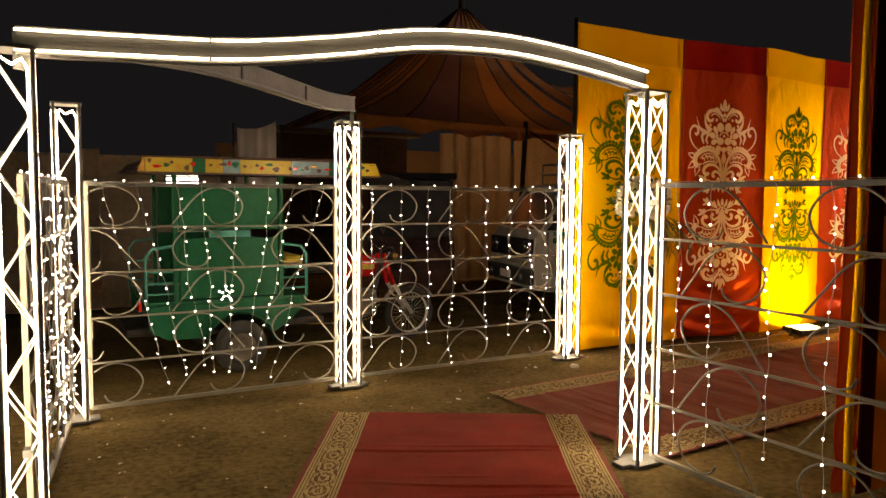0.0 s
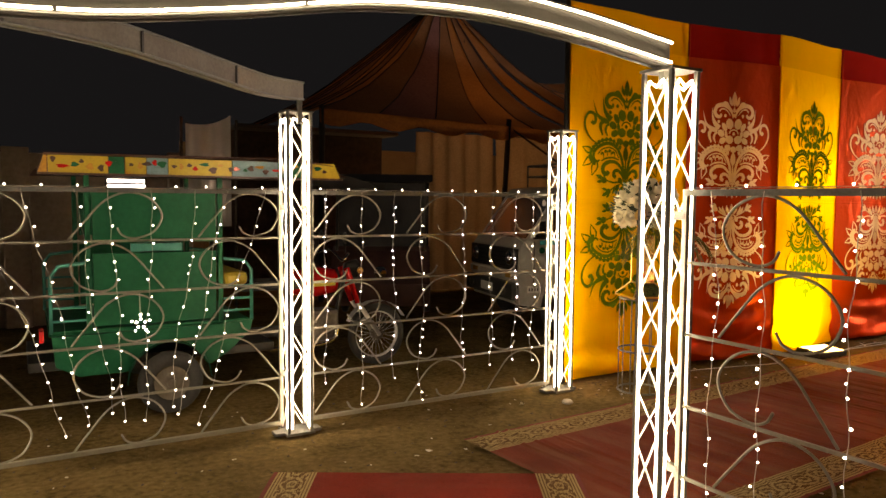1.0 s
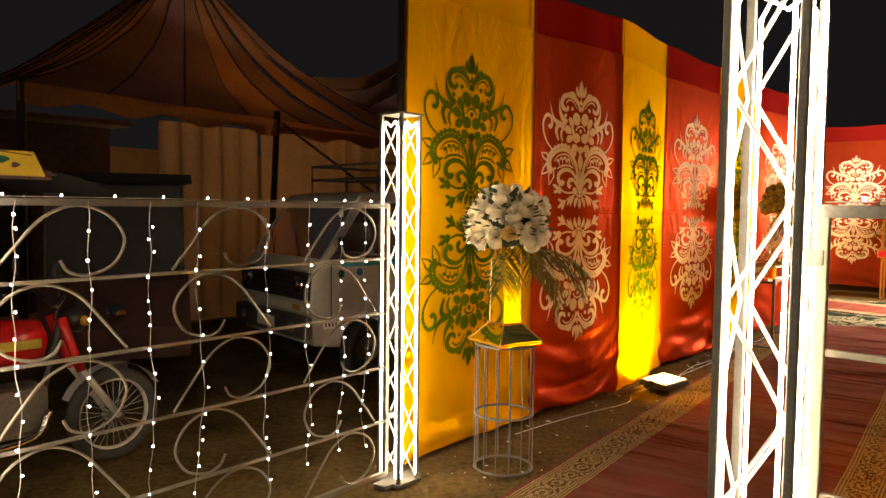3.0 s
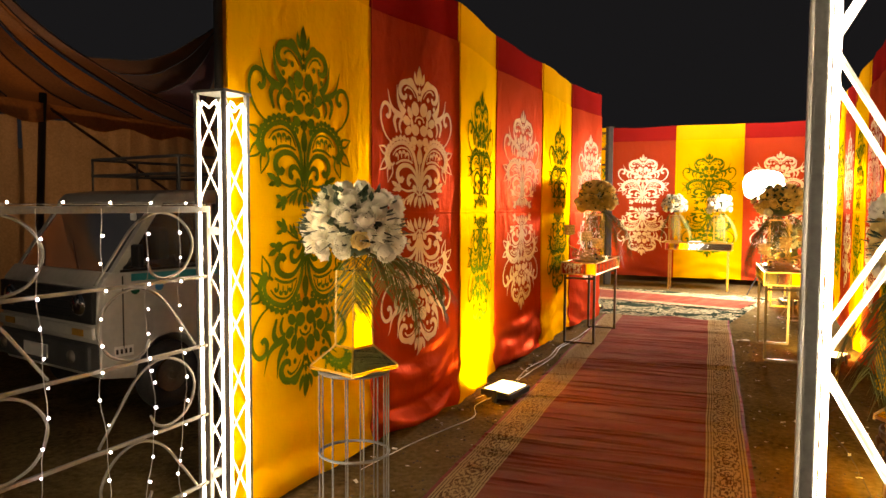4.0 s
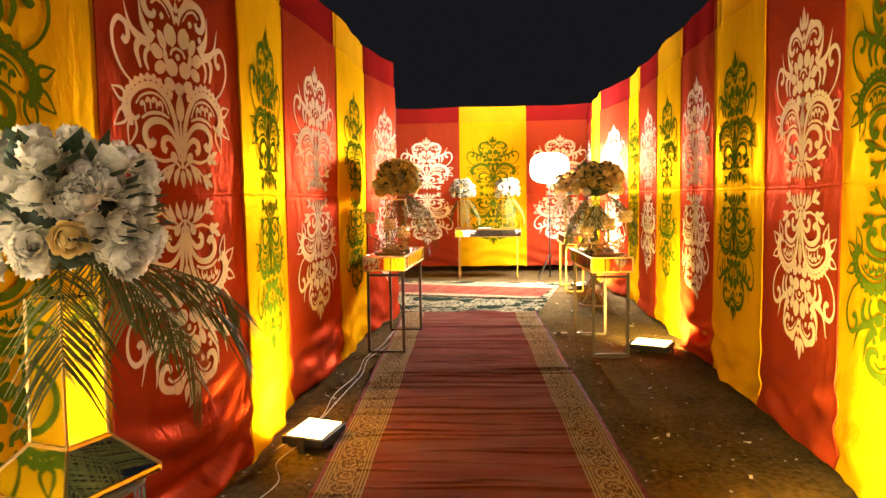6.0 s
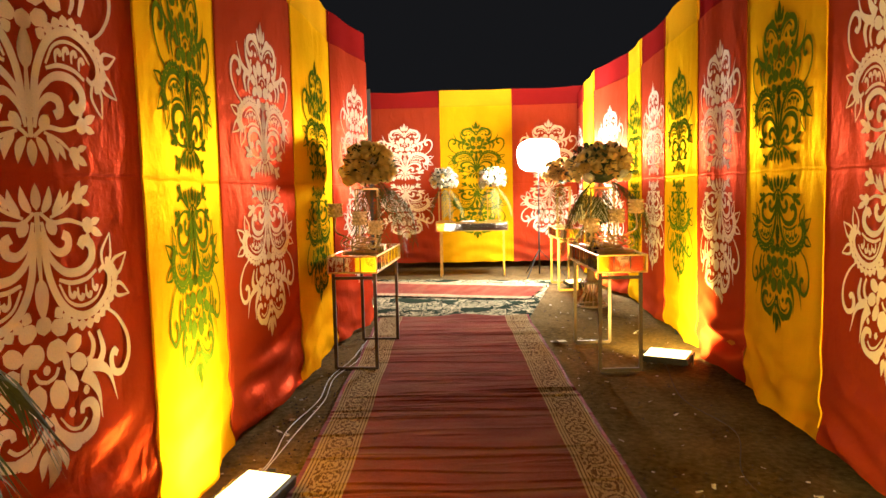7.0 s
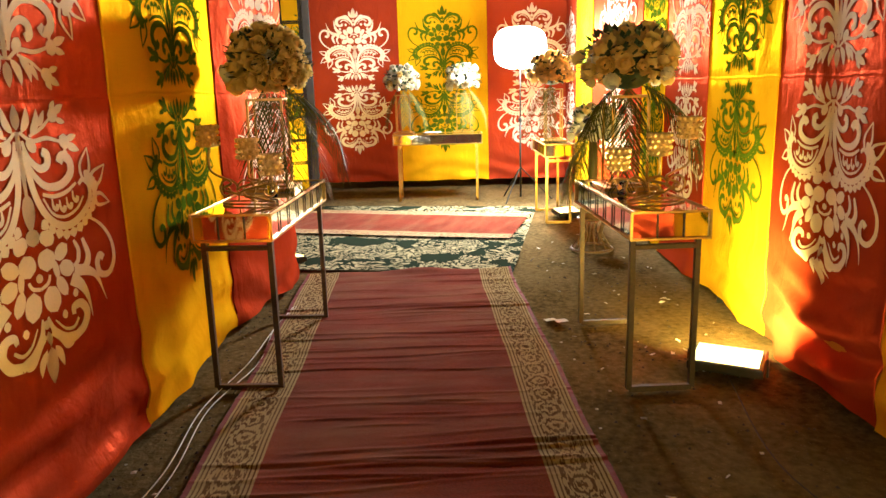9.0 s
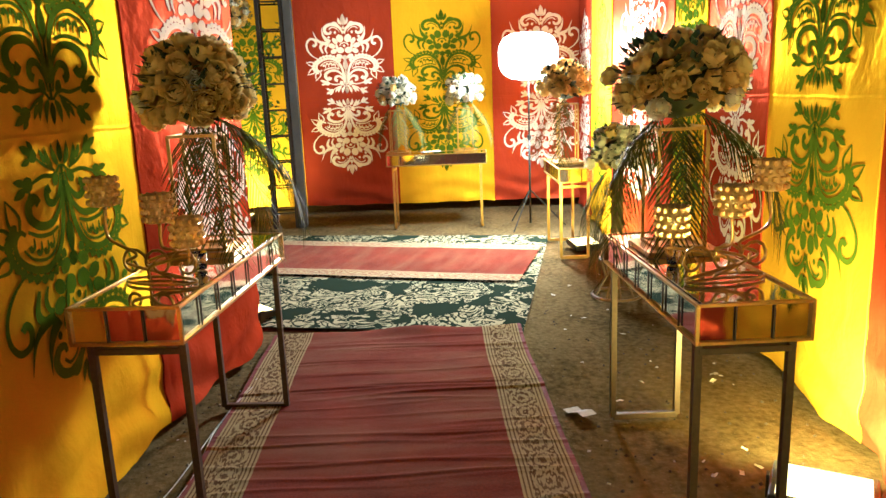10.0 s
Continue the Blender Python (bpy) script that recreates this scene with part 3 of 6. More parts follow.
def cloth_panel(parent, a, b, kind, normal, seed, top=3.15, grow=1.0, s0=0.0, low=0.03, plain=False, centre=None, broad=1.0, swag=0.0):
    """One hanging panel from a to b (plan points); normal points into the aisle."""
    a, b, nrm = Vector((*a, 0)), Vector((*b, 0)), Vector((*normal, 0)).normalized()
    width = (b - a).length
    along = (b - a) / width
    cloth, head, ink, label = PANEL[kind]
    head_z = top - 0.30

    def at(u, z, off=0.0):
        sway = 0.02 * noise.noise((u * 2.2, 1.3, seed)) * (1 - min(1, z / 0.6))
        d = fold(s0 + u, z, 1.7, top) + off
        if swag and z < 0.8:
            k, q = (0.8 - z) / 0.8, u / width - 0.45
            hang = z - 0.55 * q * q + 0.03 * noise.noise((u * 3, z * 2, seed))
            d += swag * k * (0.6 * math.sin(hang * 38 + seed) + 0.7 * math.sin(hang * 21 + 2 * q)) * max(0.0, 1 - 3.2 * q * q)
        return a + along * (u + sway * 0.6) + nrm * d + Vector((0, 0, z))

    def bottom(u):
        return low + 0.035 * abs(noise.noise((s0 * 1.1 + u * 2.3, seed, 0)))

    sheet = Mesh().grid(44, 120, lambda i, j: at(i * width, bottom(i * width) + (head_z - bottom(i * width)) * j))
    panel = part("panel", sheet, cloth, parent, label, True)
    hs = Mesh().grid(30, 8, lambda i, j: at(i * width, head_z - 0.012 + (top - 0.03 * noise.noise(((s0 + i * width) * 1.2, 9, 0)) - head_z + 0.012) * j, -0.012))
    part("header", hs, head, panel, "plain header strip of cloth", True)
    part("hem", Mesh().tube([at(0.004, 0.12 + (top - 0.14) * i / 40, 0.004) for i in range(41)], 0.006, 5), cloth, panel, "", True)
    if plain:
        return panel
    mo = Mesh()
    cu, cz, k = width / 2 if centre is None else centre, 1.545 * (1 + (grow - 1) * 0.8), grow
    for shape in DAMASK:
        for mx in (1, -1):
            for mz in (1, -1):
                k0 = len(mo.v)
                us = [cu + mx * w.x * k * 1.13 * broad for pq in shape for w in pq]
                if max(us) < 0.02 or min(us) > width - 0.02:
                    continue
                for p, q in shape:
                    for w in (p, q):
                        mo.v.append(tuple(at(min(width - 0.012, max(0.012, cu + mx * w.x * k * 1.13 * broad)), cz + mz * w.y * k * 1.025, 0.0038)))
                for i in range(len(shape) - 1):
                    f = (k0 + 2 * i, k0 + 2 * i + 1, k0 + 2 * i + 3, k0 + 2 * i + 2)
                    mo.f.append(f if mx * mz > 0 else f[::-1])
    part("motif", mo, ink, panel, "printed damask ornament", True)
    return panel


def cloth_wall(name, label, points, kinds, side, seed, centres={}, swags={}, **kw):
    wall = thing(name, label, "wall", kind="structure")
    s = 0.0
    for i, kind in enumerate(kinds):
        a, b = Vector(points[i]), Vector(points[i + 1])
        d = (b - a).normalized()
        nrm = (d.y * side, -d.x * side)
        cloth_panel(wall, a, b, kind, nrm, seed + i, s0=s, plain=(b - a).length < 0.5, centre=centres[i][0] - a.x if i in centres else None,
                    broad=centres[i][1] if i in centres else 1.0, swag=swags.get(i, 0.006), **kw)
        s += (b - a).length
    return wall


NORTH = [(4.60, 5.36), (6.00, 5.38), (7.10, 5.20), (8.30, 5.34), (9.67, 5.28), (11.10, 5.31), (12.23, 5.16)]
north = cloth_wall("wall_north", "row of hanging yellow and red damask cloth panels", NORTH, "yryryr", 1, 10,
                   centres={0: (5.24, 0.97), 1: (6.54, 0.90), 2: (7.73, 0.92), 3: (9.02, 1.08), 4: (10.42, 1.0), 5: (11.80, 0.96)}, swags={1: 0.050, 3: 0.024, 2: 0.02})
SOUTH_X = [3.58, 3.75, 4.85, 6.00, 7.17, 8.33, 9.53, 10.75, 11.93, 13.03, 13.85]
south_pts = [(x, 2.06) for x in SOUTH_X] + [(15.20, 2.31), (16.60, 2.28), (17.86, 2.24)]
south = cloth_wall("wall_south", "row of hanging red and yellow damask cloth panels", south_pts, "ryryryryryryr", -1, 40,
                   centres={4: (7.66, 0.90), 5: (8.95, 0.90), 6: (10.13, 1.00), 7: (11.34, 0.95), 8: (12.42, 0.96)}, swags={6: 0.060, 5: 0.022, 4: 0.030, 2: 0.03})
EAST = 17.9
east = cloth_wall("wall_east", "back row of red and yellow damask cloth panels", [(EAST, 10.07 - 1.33 * i) for i in range(7)], "yryryr", 1, 70, top=3.28, grow=1.06, low=0.10)
# outer side of the south wall by the gate: lining with a maroon strip
back = thing("wall_lining", "orange cloth lining with maroon strips on the wall's outer side", "wall", kind="structure")
part("lining", Mesh().grid(40, 40, lambda i, j: (3.75 + 14.08 * i, 1.99 - 0.012 * math.sin(i * 160), 0.03 + 3.1 * j)), LINING, back)
part("strip", Mesh().box((3.69, 1.975, 1.6), (0.11, 0.012, 3.1)), MAROON, back)
part("strip", Mesh().box((4.58, 1.965, 1.46), (1.66, 0.010, 0.07)), MAROON, back)
part("edge_tape", Mesh().tube([(3.60, 2.0 + 0.008 * math.sin(z * 0.4), 0.03 + 3.12 * z / 30) for z in range(31)], 0.022, 6), YELLOW, back, "", True)
back2 = thing("wall_north_lining", "orange cloth lining on the wall's outer side", "wall", kind="structure")
part("lining", Mesh().grid(40, 20, lambda i, j: (4.66 + 7.5 * i, 5.45 + 0.015 * math.sin(i * 120), 0.03 + 3.05 * j)), LINING, back2)
# plain cloth closing the side yard
yard = thing("wall_yard", "plain dull red cloth closing the side yard", "wall", kind="structure")
part("panel", Mesh().grid(60, 12, lambda i, j: (12.26 + 5.7 * i, 9.9 + 0.03 * math.sin(i * 90), 0.02 + 3.1 * j)), RED_HEAD, yard)
part("panel", Mesh().grid(60, 12, lambda i, j: (12.28 + 0.03 * math.sin(i * 90), 5.20 + 4.7 * i, 0.02 + 3.1 * j)), RED_HEAD, yard)


# ---- carpets ----
def carpet(name, label, pos, along, width, length, border, wrinkle, lift=0.012, field=None, weave=None):
    """A runner from pos along a direction; its parts are the field, two woven borders and the edges."""
    d = Vector((*along, 0)).normalized()
    side = Vector((-d.y, d.x, 0))
    o = Vector((*pos, 0))
    root = thing(name, label, "carpet")

    rnd = random.Random(round(length * 100))
    lines = {}
    for _ in range(int(abs(length) * 20 * min(1.0, wrinkle / 0.03))):
        u0, vc, half = rnd.uniform(0.1, length - 0.1), rnd.uniform(0, abs(width)), rnd.choice((0.25, 0.45, 0.8, 1.3))
        line = (u0, vc, half, rnd.uniform(0.003, 0.0095) * (1.25 if half > 0.7 else 1.0), rnd.uniform(0.008, 0.015), rnd.uniform(-0.06, 0.06), rnd.uniform(0, 6))
        for key in range(int((u0 - 0.2) * 4), int((u0 + 0.2) * 4) + 1):
            lines.setdefault(key, []).append(line)

    def at(u, v):
        x = o + d * u + side * v
        a = abs(v)
        w = wrinkle * (0.32 * max(0.0, noise.noise((u * 1.6, a * 0.5, 5))) + 0.10 * abs(noise.noise((u * 6.5, a * 1.2, 9))))
        crest = 0.0
        for u0, vc, half, h, wd, sl, ph in lines.get(int(u * 4), ()):
            q = abs(a - vc) / half
            if q < 1:
                z = (u - u0 - sl * (a - vc) - 0.016 * math.sin(a * 5 + ph)) / wd
                if abs(z) < 3:
                    crest = max(crest, h * (1 - q * q) * math.exp(-z * z))
        w += crest
        fold_end = 0.05 * math.exp(-((length - u) / 0.10) ** 2) * (0.4 + 0.6 * noise.noise((a * 2, 0, 4)))
        w += max(0.0, fold_end)
        sh = 0.012 * noise.noise((u * 1.3, 0, 2))
        return (x.x + side.x * sh, x.y + side.y * sh, lift + w)

    nu = int(length / 0.009)
    EDGE = math.copysign(0.025, width)
    bands = [("edge", 0.0, EDGE, RED_EDGE, 1), ("border", EDGE, border, weave or BORDER, 5), ("field", border, width - border, field or PILE, 20),
             ("border", width - border, width - EDGE, weave or BORDER, 5), ("edge", width - EDGE, width, RED_EDGE, 1)]
    for nm, v0, v1, mt, nv in bands:
        me = Mesh().grid(nu, nv, lambda i, j: at(i * length, v0 + (v1 - v0) * j),
                         (lambda i, j: (i * length, j)) if nm == "border" else (lambda i, j: (i * length, v0 + (v1 - v0) * j)))
        part(nm, me, mt, root, "woven cream and brown border" if nm == "border" else "", True)
    return root


carpet("aisle_carpet", "worn red runner carpet with cream woven borders, wrinkled", (3.22, 2.86), (1.0, 0.061), 1.71, 9.37, 0.27, 0.036, weave=BORDER_WORN)
carpet("entrance_carpet", "red runner carpet with cream woven borders on the earth", (3.35, 3.74), (-0.50, -0.87), -1.69, 3.9, -0.24, 0.008, 0.02, field=PILE_CLEAN)


def yard_rug():
    root = thing("yard_rug", "dark green and cream damask rug lying on the earth", "rug")
    rot = Matrix.Rotation(radians(-9), 4, "Z")
    o = Vector((12.42, 3.42, 0))

    def at(u, v, z, w=0.010):
        p = o + rot @ Vector((u, v, 0))
        return (p.x, p.y, z + w * max(0.0, noise.noise((p.x * 2, p.y * 2, 1))))

    part("weave", Mesh().grid(60, 70, lambda i, j: at(3.35 * i, 5.2 * j, 0.010), lambda i, j: (3.35 * i, 5.2 * j)), RUG, root, "", True)
    run = thing("cross_carpet", "worn pink-red runner with pale borders lying on the rug", "carpet")
    o2 = Vector((13.72, 3.36, 0))
    r2 = Matrix.Rotation(radians(-13), 4, "Z")

    def at2(u, v):
        p = o2 + r2 @ Vector((u, v, 0))
        return (p.x, p.y, 0.030 + 0.010 * max(0.0, noise.noise((p.x * 2, p.y * 2, 1))))

    for nm, a, b, mt in (("border", 0, 0.22, BORDER_PALE), ("field", 0.22, 1.24, PILE), ("border", 1.24, 1.46, BORDER_PALE)):
        part(nm, Mesh().grid(16, 70, lambda i, j: at2(a + (b - a) * i, 5.0 * j), lambda i, j: (5.0 * j, i)), mt, run, "", True)


yard_rug()


# ---- gate posts, arches and fences ----
POST = 0.15


def truss_post(height=2.08):
    root = thing("gate_post", "square white lattice post lit by LED tubes", "post", group="lattice posts of the gate")
    h = POST / 2
    for sx in (-1, 1):
        for sy in (-1, 1):
            part("upright", Mesh().box((sx * h, sy * h, height / 2), (0.019, 0.019, height), bevel=0.003), STEEL, root, "grey steel angle upright")
    faces = [((0, -h), (1, 0)), ((0, h), (1, 0)), ((-h, 0), (0, 1)), ((h, 0), (0, 1))]
    for (cx, cy), (dx, dy) in faces:
        lat = Mesh()
        n = 9
        for i in range(n):
            z0, z1 = 0.03 + (height - 0.06) * i / n, 0.03 + (height - 0.06) * (i + 1) / n
            s = 1 if i % 2 else -1
            lat.tube([(cx - s * dx * h * 0.86, cy - s * dy * h * 0.86, z0), (cx + s * dx * h * 0.86, cy + s * dy * h * 0.86, z1)], 0.005, 5)
        part("lattice", lat, WHITE_PAINT, root, "white zigzag lattice")
        if cy > 0:
            continue
        tube = Mesh()
        ox, oy = (0, 0.006 if cy > 0 else -0.006) if dx else (0.006 if cx > 0 else -0.006, 0)
        k = h - 0.019
        top = height - 0.03
        loop = [(-k, 0.05), (-k, top - 0.05), (-k + 0.02, top - 0.01), (0, top - 0.035), (k - 0.02, top - 0.01), (k, top - 0.05), (k, 0.05)]
        tube.tube([(cx + ox + dx * a, cy + oy + dy * a, z) for a, z in loop], 0.0047, 5)
        part("led_tube", tube, LED, root, "glowing white LED tube", True)
    part("cap", Mesh().box((0, 0, height + 0.006), (POST + 0.03, POST + 0.03, 0.012)), STEEL, root)
    part("base_plate", Mesh().box((0, 0, 0.008), (POST + 0.16, 0.09, 0.022), bevel=0.004).box((0, 0, 0.010), (POST + 0.04, POST + 0.04, 0.016)), STEEL, root, "rusty steel base plate")
    return root


A, B_, C_, D_, E_ = (0.30, 5.24), (2.25, 5.26), (4.45, 5.26), (3.085, 2.912), (0.05, 3.36)
first = truss_post()
first.matrix_basis = pose(*B_, 0)
for p in (A, C_, D_, E_):
    copy_thing(first, pose(*p, 0))


def arch(name, p, q, heights, lit, label):
    root = thing(name, label, "arch", group="arches of the gate")
    a, b = Vector((*p, 0)), Vector((*q, 0))
    line = curve([(i / (len(heights) - 1), 0, z) for i, z in enumerate(heights)], 12)
    pts = [a + (b - a) * c.x + Vector((0, 0, c.z)) for c in line]
    d = (b - a).normalized()
    s = Vector((-d.y, d.x, 0))
    for off, side in ((-0.032, -1), (0.032, 1)):
        for dz in (-0.052, 0.052):
            part("rail", Mesh().tube([p0 + s * off + Vector((0, 0, dz)) for p0 in pts], 0.008, 4), STEEL, root, "", True)
        face = Mesh().grid(len(pts) - 1, 1, lambda i, j: pts[round(i * (len(pts) - 1))] + s * off * 0.93 + Vector((0, 0, -0.052 + 0.104 * j)))
        part("mesh_face", face, SHEET if lit else DUSTY, root, "pale perforated sheet", True)
        if lit:
            for dz in (-0.040, 0.040):
                for k in range(4):
                    i0, i1 = k * (len(pts) - 1) // 4, (k + 1) * (len(pts) - 1) // 4
                    seg = [p0 + s * (off * 1.5) + Vector((0, 0, dz)) for p0 in pts[i0:i1 + 1]]
                    if k < 3:
                        seg[-1] = seg[-1] - d * 0.012
                    part("led_tube", Mesh().tube(seg, 0.0052, 5), LED_ARCH, root, "glowing white LED tube", True)
    for off in (-0.05, 0.05):
        part("web", Mesh().grid(len(pts) - 1, 1, lambda i, j: pts[round(i * (len(pts) - 1))] + s * (-0.03 + 0.06 * j) + Vector((0, 0, off))), DUSTY, root, "", True)
    if not lit:
        for k in (len(pts) // 4, len(pts) // 2, 3 * len(pts) // 4):
            part("joint", Mesh().box(tuple(pts[k]), (0.012, 0.076, 0.100), Matrix.Rotation(math.atan2(d.y, d.x), 3, "Z")), DARK_IRON, root, "dark joint between sheets")
    for e in (pts[0], pts[-1]):
        part("bracket", Mesh().box((e.x, e.y, (e.z + 2.06) / 2), (0.03, 0.03, abs(e.z - 2.06) + 0.10)), STEEL, root)
    return root


arch("front_arch", (E_[0] + 0.02, E_[1]), (D_[0] - 0.04, D_[1]), [2.12, 2.128, 2.142, 2.195, 2.262, 2.273, 2.227, 2.15], True, "wavy white gate arch lit by two LED tubes")
arch("rear_arch", (E_[0] + 0.05, E_[1] + 0.03), (B_[0], B_[1] - 0.08), [2.13, 2.19, 2.22, 2.235, 2.225, 2.205, 2.19, 2.21], False, "wavy unlit pale metal arch over the fence")

BARS = [0.075, 0.375, 0.68, 0.985, 1.285, 1.575]


def scroll(x0, z0, w, h, flip):
    """A wrought scroll: it rises from a corner, rolls over the top and curls in."""
    c = [(0.0, 0.02), (0.18, 0.42), (0.38, 0.82), (0.62, 0.99), (0.86, 0.86), (0.99, 0.52), (0.90, 0.16), (0.70, 0.02), (0.56, 0.08), (0.50, 0.24)]
    return [(x0 + (1 - p.x if flip else p.x) * w, 0, z0 + p.y * h) for p in curve([(a, b, 0) for a, b in c], 5)]


def fence(p, q, seed, label, strings, slant=0.0, cool=False, phase=0, inset=0.51):
    rnd = random.Random(seed)
    a, b = Vector((*p, 0)), Vector((*q, 0))
    L = (b - a).length
    d = (b - a) / L
    ang = math.atan2(d.y, d.x)
    root = thing("fence_panel", label, "fence", Matrix.Translation(a) @ Matrix.Rotation(ang, 4, "Z"), group="scroll fence panels")
    x0, x1 = POST / 2 + 0.03, L - POST / 2 - 0.03
    for i, z in enumerate(BARS):
        thick = 0.013 if i in (0, 5) else 0.007
        part("rail", Mesh().box(((x0 + x1) / 2, 0, z), (x1 - x0, thick * 2, thick * 2), bevel=0.002), FENCE_PAINT if i != 5 else STEEL, root, "horizontal steel rail")
    for x in (x0, x1):
        part("stile", Mesh().box((x, 0, 0.83), (0.024, 0.024, 1.52), bevel=0.003), FENCE_PAINT, root, "white end stile")
        for z in (0.4, 1.48):
            part("clamp", Mesh().box((x + (-0.03 if x == x0 else 0.03), 0, z), (0.07, 0.03, 0.035), bevel=0.004), STEEL, root)
    for r in range(5):
        z0, hh = BARS[r], BARS[r + 1] - BARS[r]
        flip = (r + phase) % 2 == 1
        for k in range(4):
            xs = x1 - inset - 0.70 * k
            pts = [q for q in scroll(xs, z0 + 0.008, 0.50, hh - 0.016, flip) if q[0] > x0 + 0.008]
            if len(pts) > 8:
                part("scroll", Mesh().tube(pts, 0.0062, 5), FENCE_PAINT, root, "", True)
    for k in range(strings):
        s = x0 + (x1 - x0) * (k + 0.5 + rnd.uniform(-0.25, 0.25)) / strings
        string_light(root.matrix_basis, s, slant * (1 - 2 * k / max(1, strings - 1)), rnd, cool and k % 2 == 0)
    # row of bulbs along the top rail
    top = Mesh()
    tl = thing("light_string", "string of tiny lights along the fence's top rail", "light string", root.matrix_basis.copy(), group="strings of tiny lights")
    pts = [(x0 + (x1 - x0) * i / 30, 0.016 * math.sin(i * 1.9), BARS[5] + 0.020) for i in range(31)]
    part("wire", Mesh().tube(pts, 0.0018, 3), WIRE, tl)
    for i in range(1, 30, 3):
        top.ball((pts[i][0], pts[i][1] - 0.012, pts[i][2] + 0.006), 0.0052)
    tagged(part("lamp_chain", top, BULB, tl, "tiny glowing bulbs", True), kind="stuff")
    return root


def string_light(m, s, slant, rnd, cool):
    root = thing("light_string", "hanging string of tiny white lights on the fence", "light string", m.copy(), group="strings of tiny lights")
    length = rnd.uniform(1.25, 1.50)
    n = 26
    ph, amp = rnd.uniform(0, 6), rnd.uniform(0.006, 0.016)
    pts = []
    for i in range(n + 1):
        t = i / n
        pts.append((s + slant * t + amp * math.sin(t * 9 + ph) + 0.006 * math.sin(t * 31 + ph), -0.022 + 0.010 * math.sin(t * 13 + ph), 1.58 - length * t))
    part("wire", Mesh().tube(pts, 0.0017, 3), WIRE, root)
    me = Mesh()
    for i in range(1, n + 1):
        if i % 2 == 0 or rnd.random() < 0.12:
            p = pts[i]
            me.ball((p[0] + rnd.uniform(-0.012, 0.012), p[1] - 0.008, p[2]), rnd.uniform(0.0044, 0.0060))
    tagged(part("lamp_chain", me, BULB_PINK if cool else BULB, root, "tiny glowing bulbs", True), kind="stuff")


fence(A, B_, 3, "white wrought scroll fence panel hung with tiny lights", 8, slant=0.42)
fence(B_, C_, 4, "white wrought scroll fence panel beside the cloth wall", 8, slant=0.0, cool=True, inset=0.585)
fence((D_[0], D_[1]), (D_[0] + 0.03, D_[1] - 2.3), 5, "wrought scroll fence panel along the outer side of the aisle", 7, phase=1)
fence(E_, A, 6, "white wrought scroll fence panel closing the gate's side", 12)
star = thing("star_light", "small glowing star ornament on the fence", "star light")
sm = Mesh()
for i in range(5):
    t = math.pi / 2 + i * 2 * math.pi / 5
    for r in (0.025, 0.05):
        sm.ball((1.30 + r * math.cos(t), 5.235, 0.80 + r * math.sin(t)), 0.0075)
part("lamp_chain", sm, BULB, star, "glowing bulbs", True)
part("frame", Mesh().tube([(1.30, 5.25, 0.83), (1.30, 5.262, 0.975)], 0.004, 4), WIRE, star)


# ---- flowers ----
def blossom(kind, seed):
    """A full cupped rose about 0.1 m across, opening along +z."""
    rnd = random.Random(seed)
    me = Mesh()
    rings = ((4, 0.20, 0.026, 1.9, 0.20), (6, 0.50, 0.036, 1.4, 0.22), (7, 0.82, 0.044, 1.25, 0.24), (8, 1.15, 0.049, 1.15, 0.26), (8, 1.50, 0.050, 1.15, 0.26)) if kind == "white" else (
        (3, 0.25, 0.024, 2.4, 0.08), (4, 0.50, 0.034, 2.0, 0.12), (5, 0.80, 0.043, 1.7, 0.18), (6, 1.10, 0.050, 1.5, 0.24), (6, 1.50, 0.052, 1.4, 0.26))
    for ring, (count, lip, size, wide, flare) in enumerate(rings):
        for k in range(count):
            t = 2 * math.pi * (k + rnd.uniform(-0.3, 0.3)) / count + ring * 0.6
            lp = lip + rnd.uniform(-0.16, 0.16)
            sz = size * rnd.uniform(0.88, 1.14)
            wd = wide * rnd.uniform(0.85, 1.1)
            ph = rnd.uniform(0, 6)
            frill, waves = (0.13, 16) if kind == "white" else (0.10, 8)

            def at(i, j, t=t, lp=lp, sz=sz, wd=wd, ph=ph, flare=flare, frill=frill, waves=waves):
                a = t + (i - 0.5) * wd * (0.45 + 0.75 * math.sin(math.pi * min(0.80, 0.15 + 0.65 * j)))
                th = 2.3 + (lp + 0.9 * (i - 0.5) ** 2 * j - 2.3) * j
                r = sz * (1 + flare * j ** 3 + frill * math.sin(i * waves + ph) * j * j)
                return (r * math.sin(th) * math.cos(a), r * math.sin(th) * math.sin(a), 0.012 + r * math.cos(th))
            me.grid(6, 4, at)
    return me.data("flower", PETAL if kind == "white" else PETAL_CREAM, True)


BLOOMS = {k: [blossom(k, s + (0 if k == "white" else 9)) for s in range(4)] for k in ("white", "cream")}


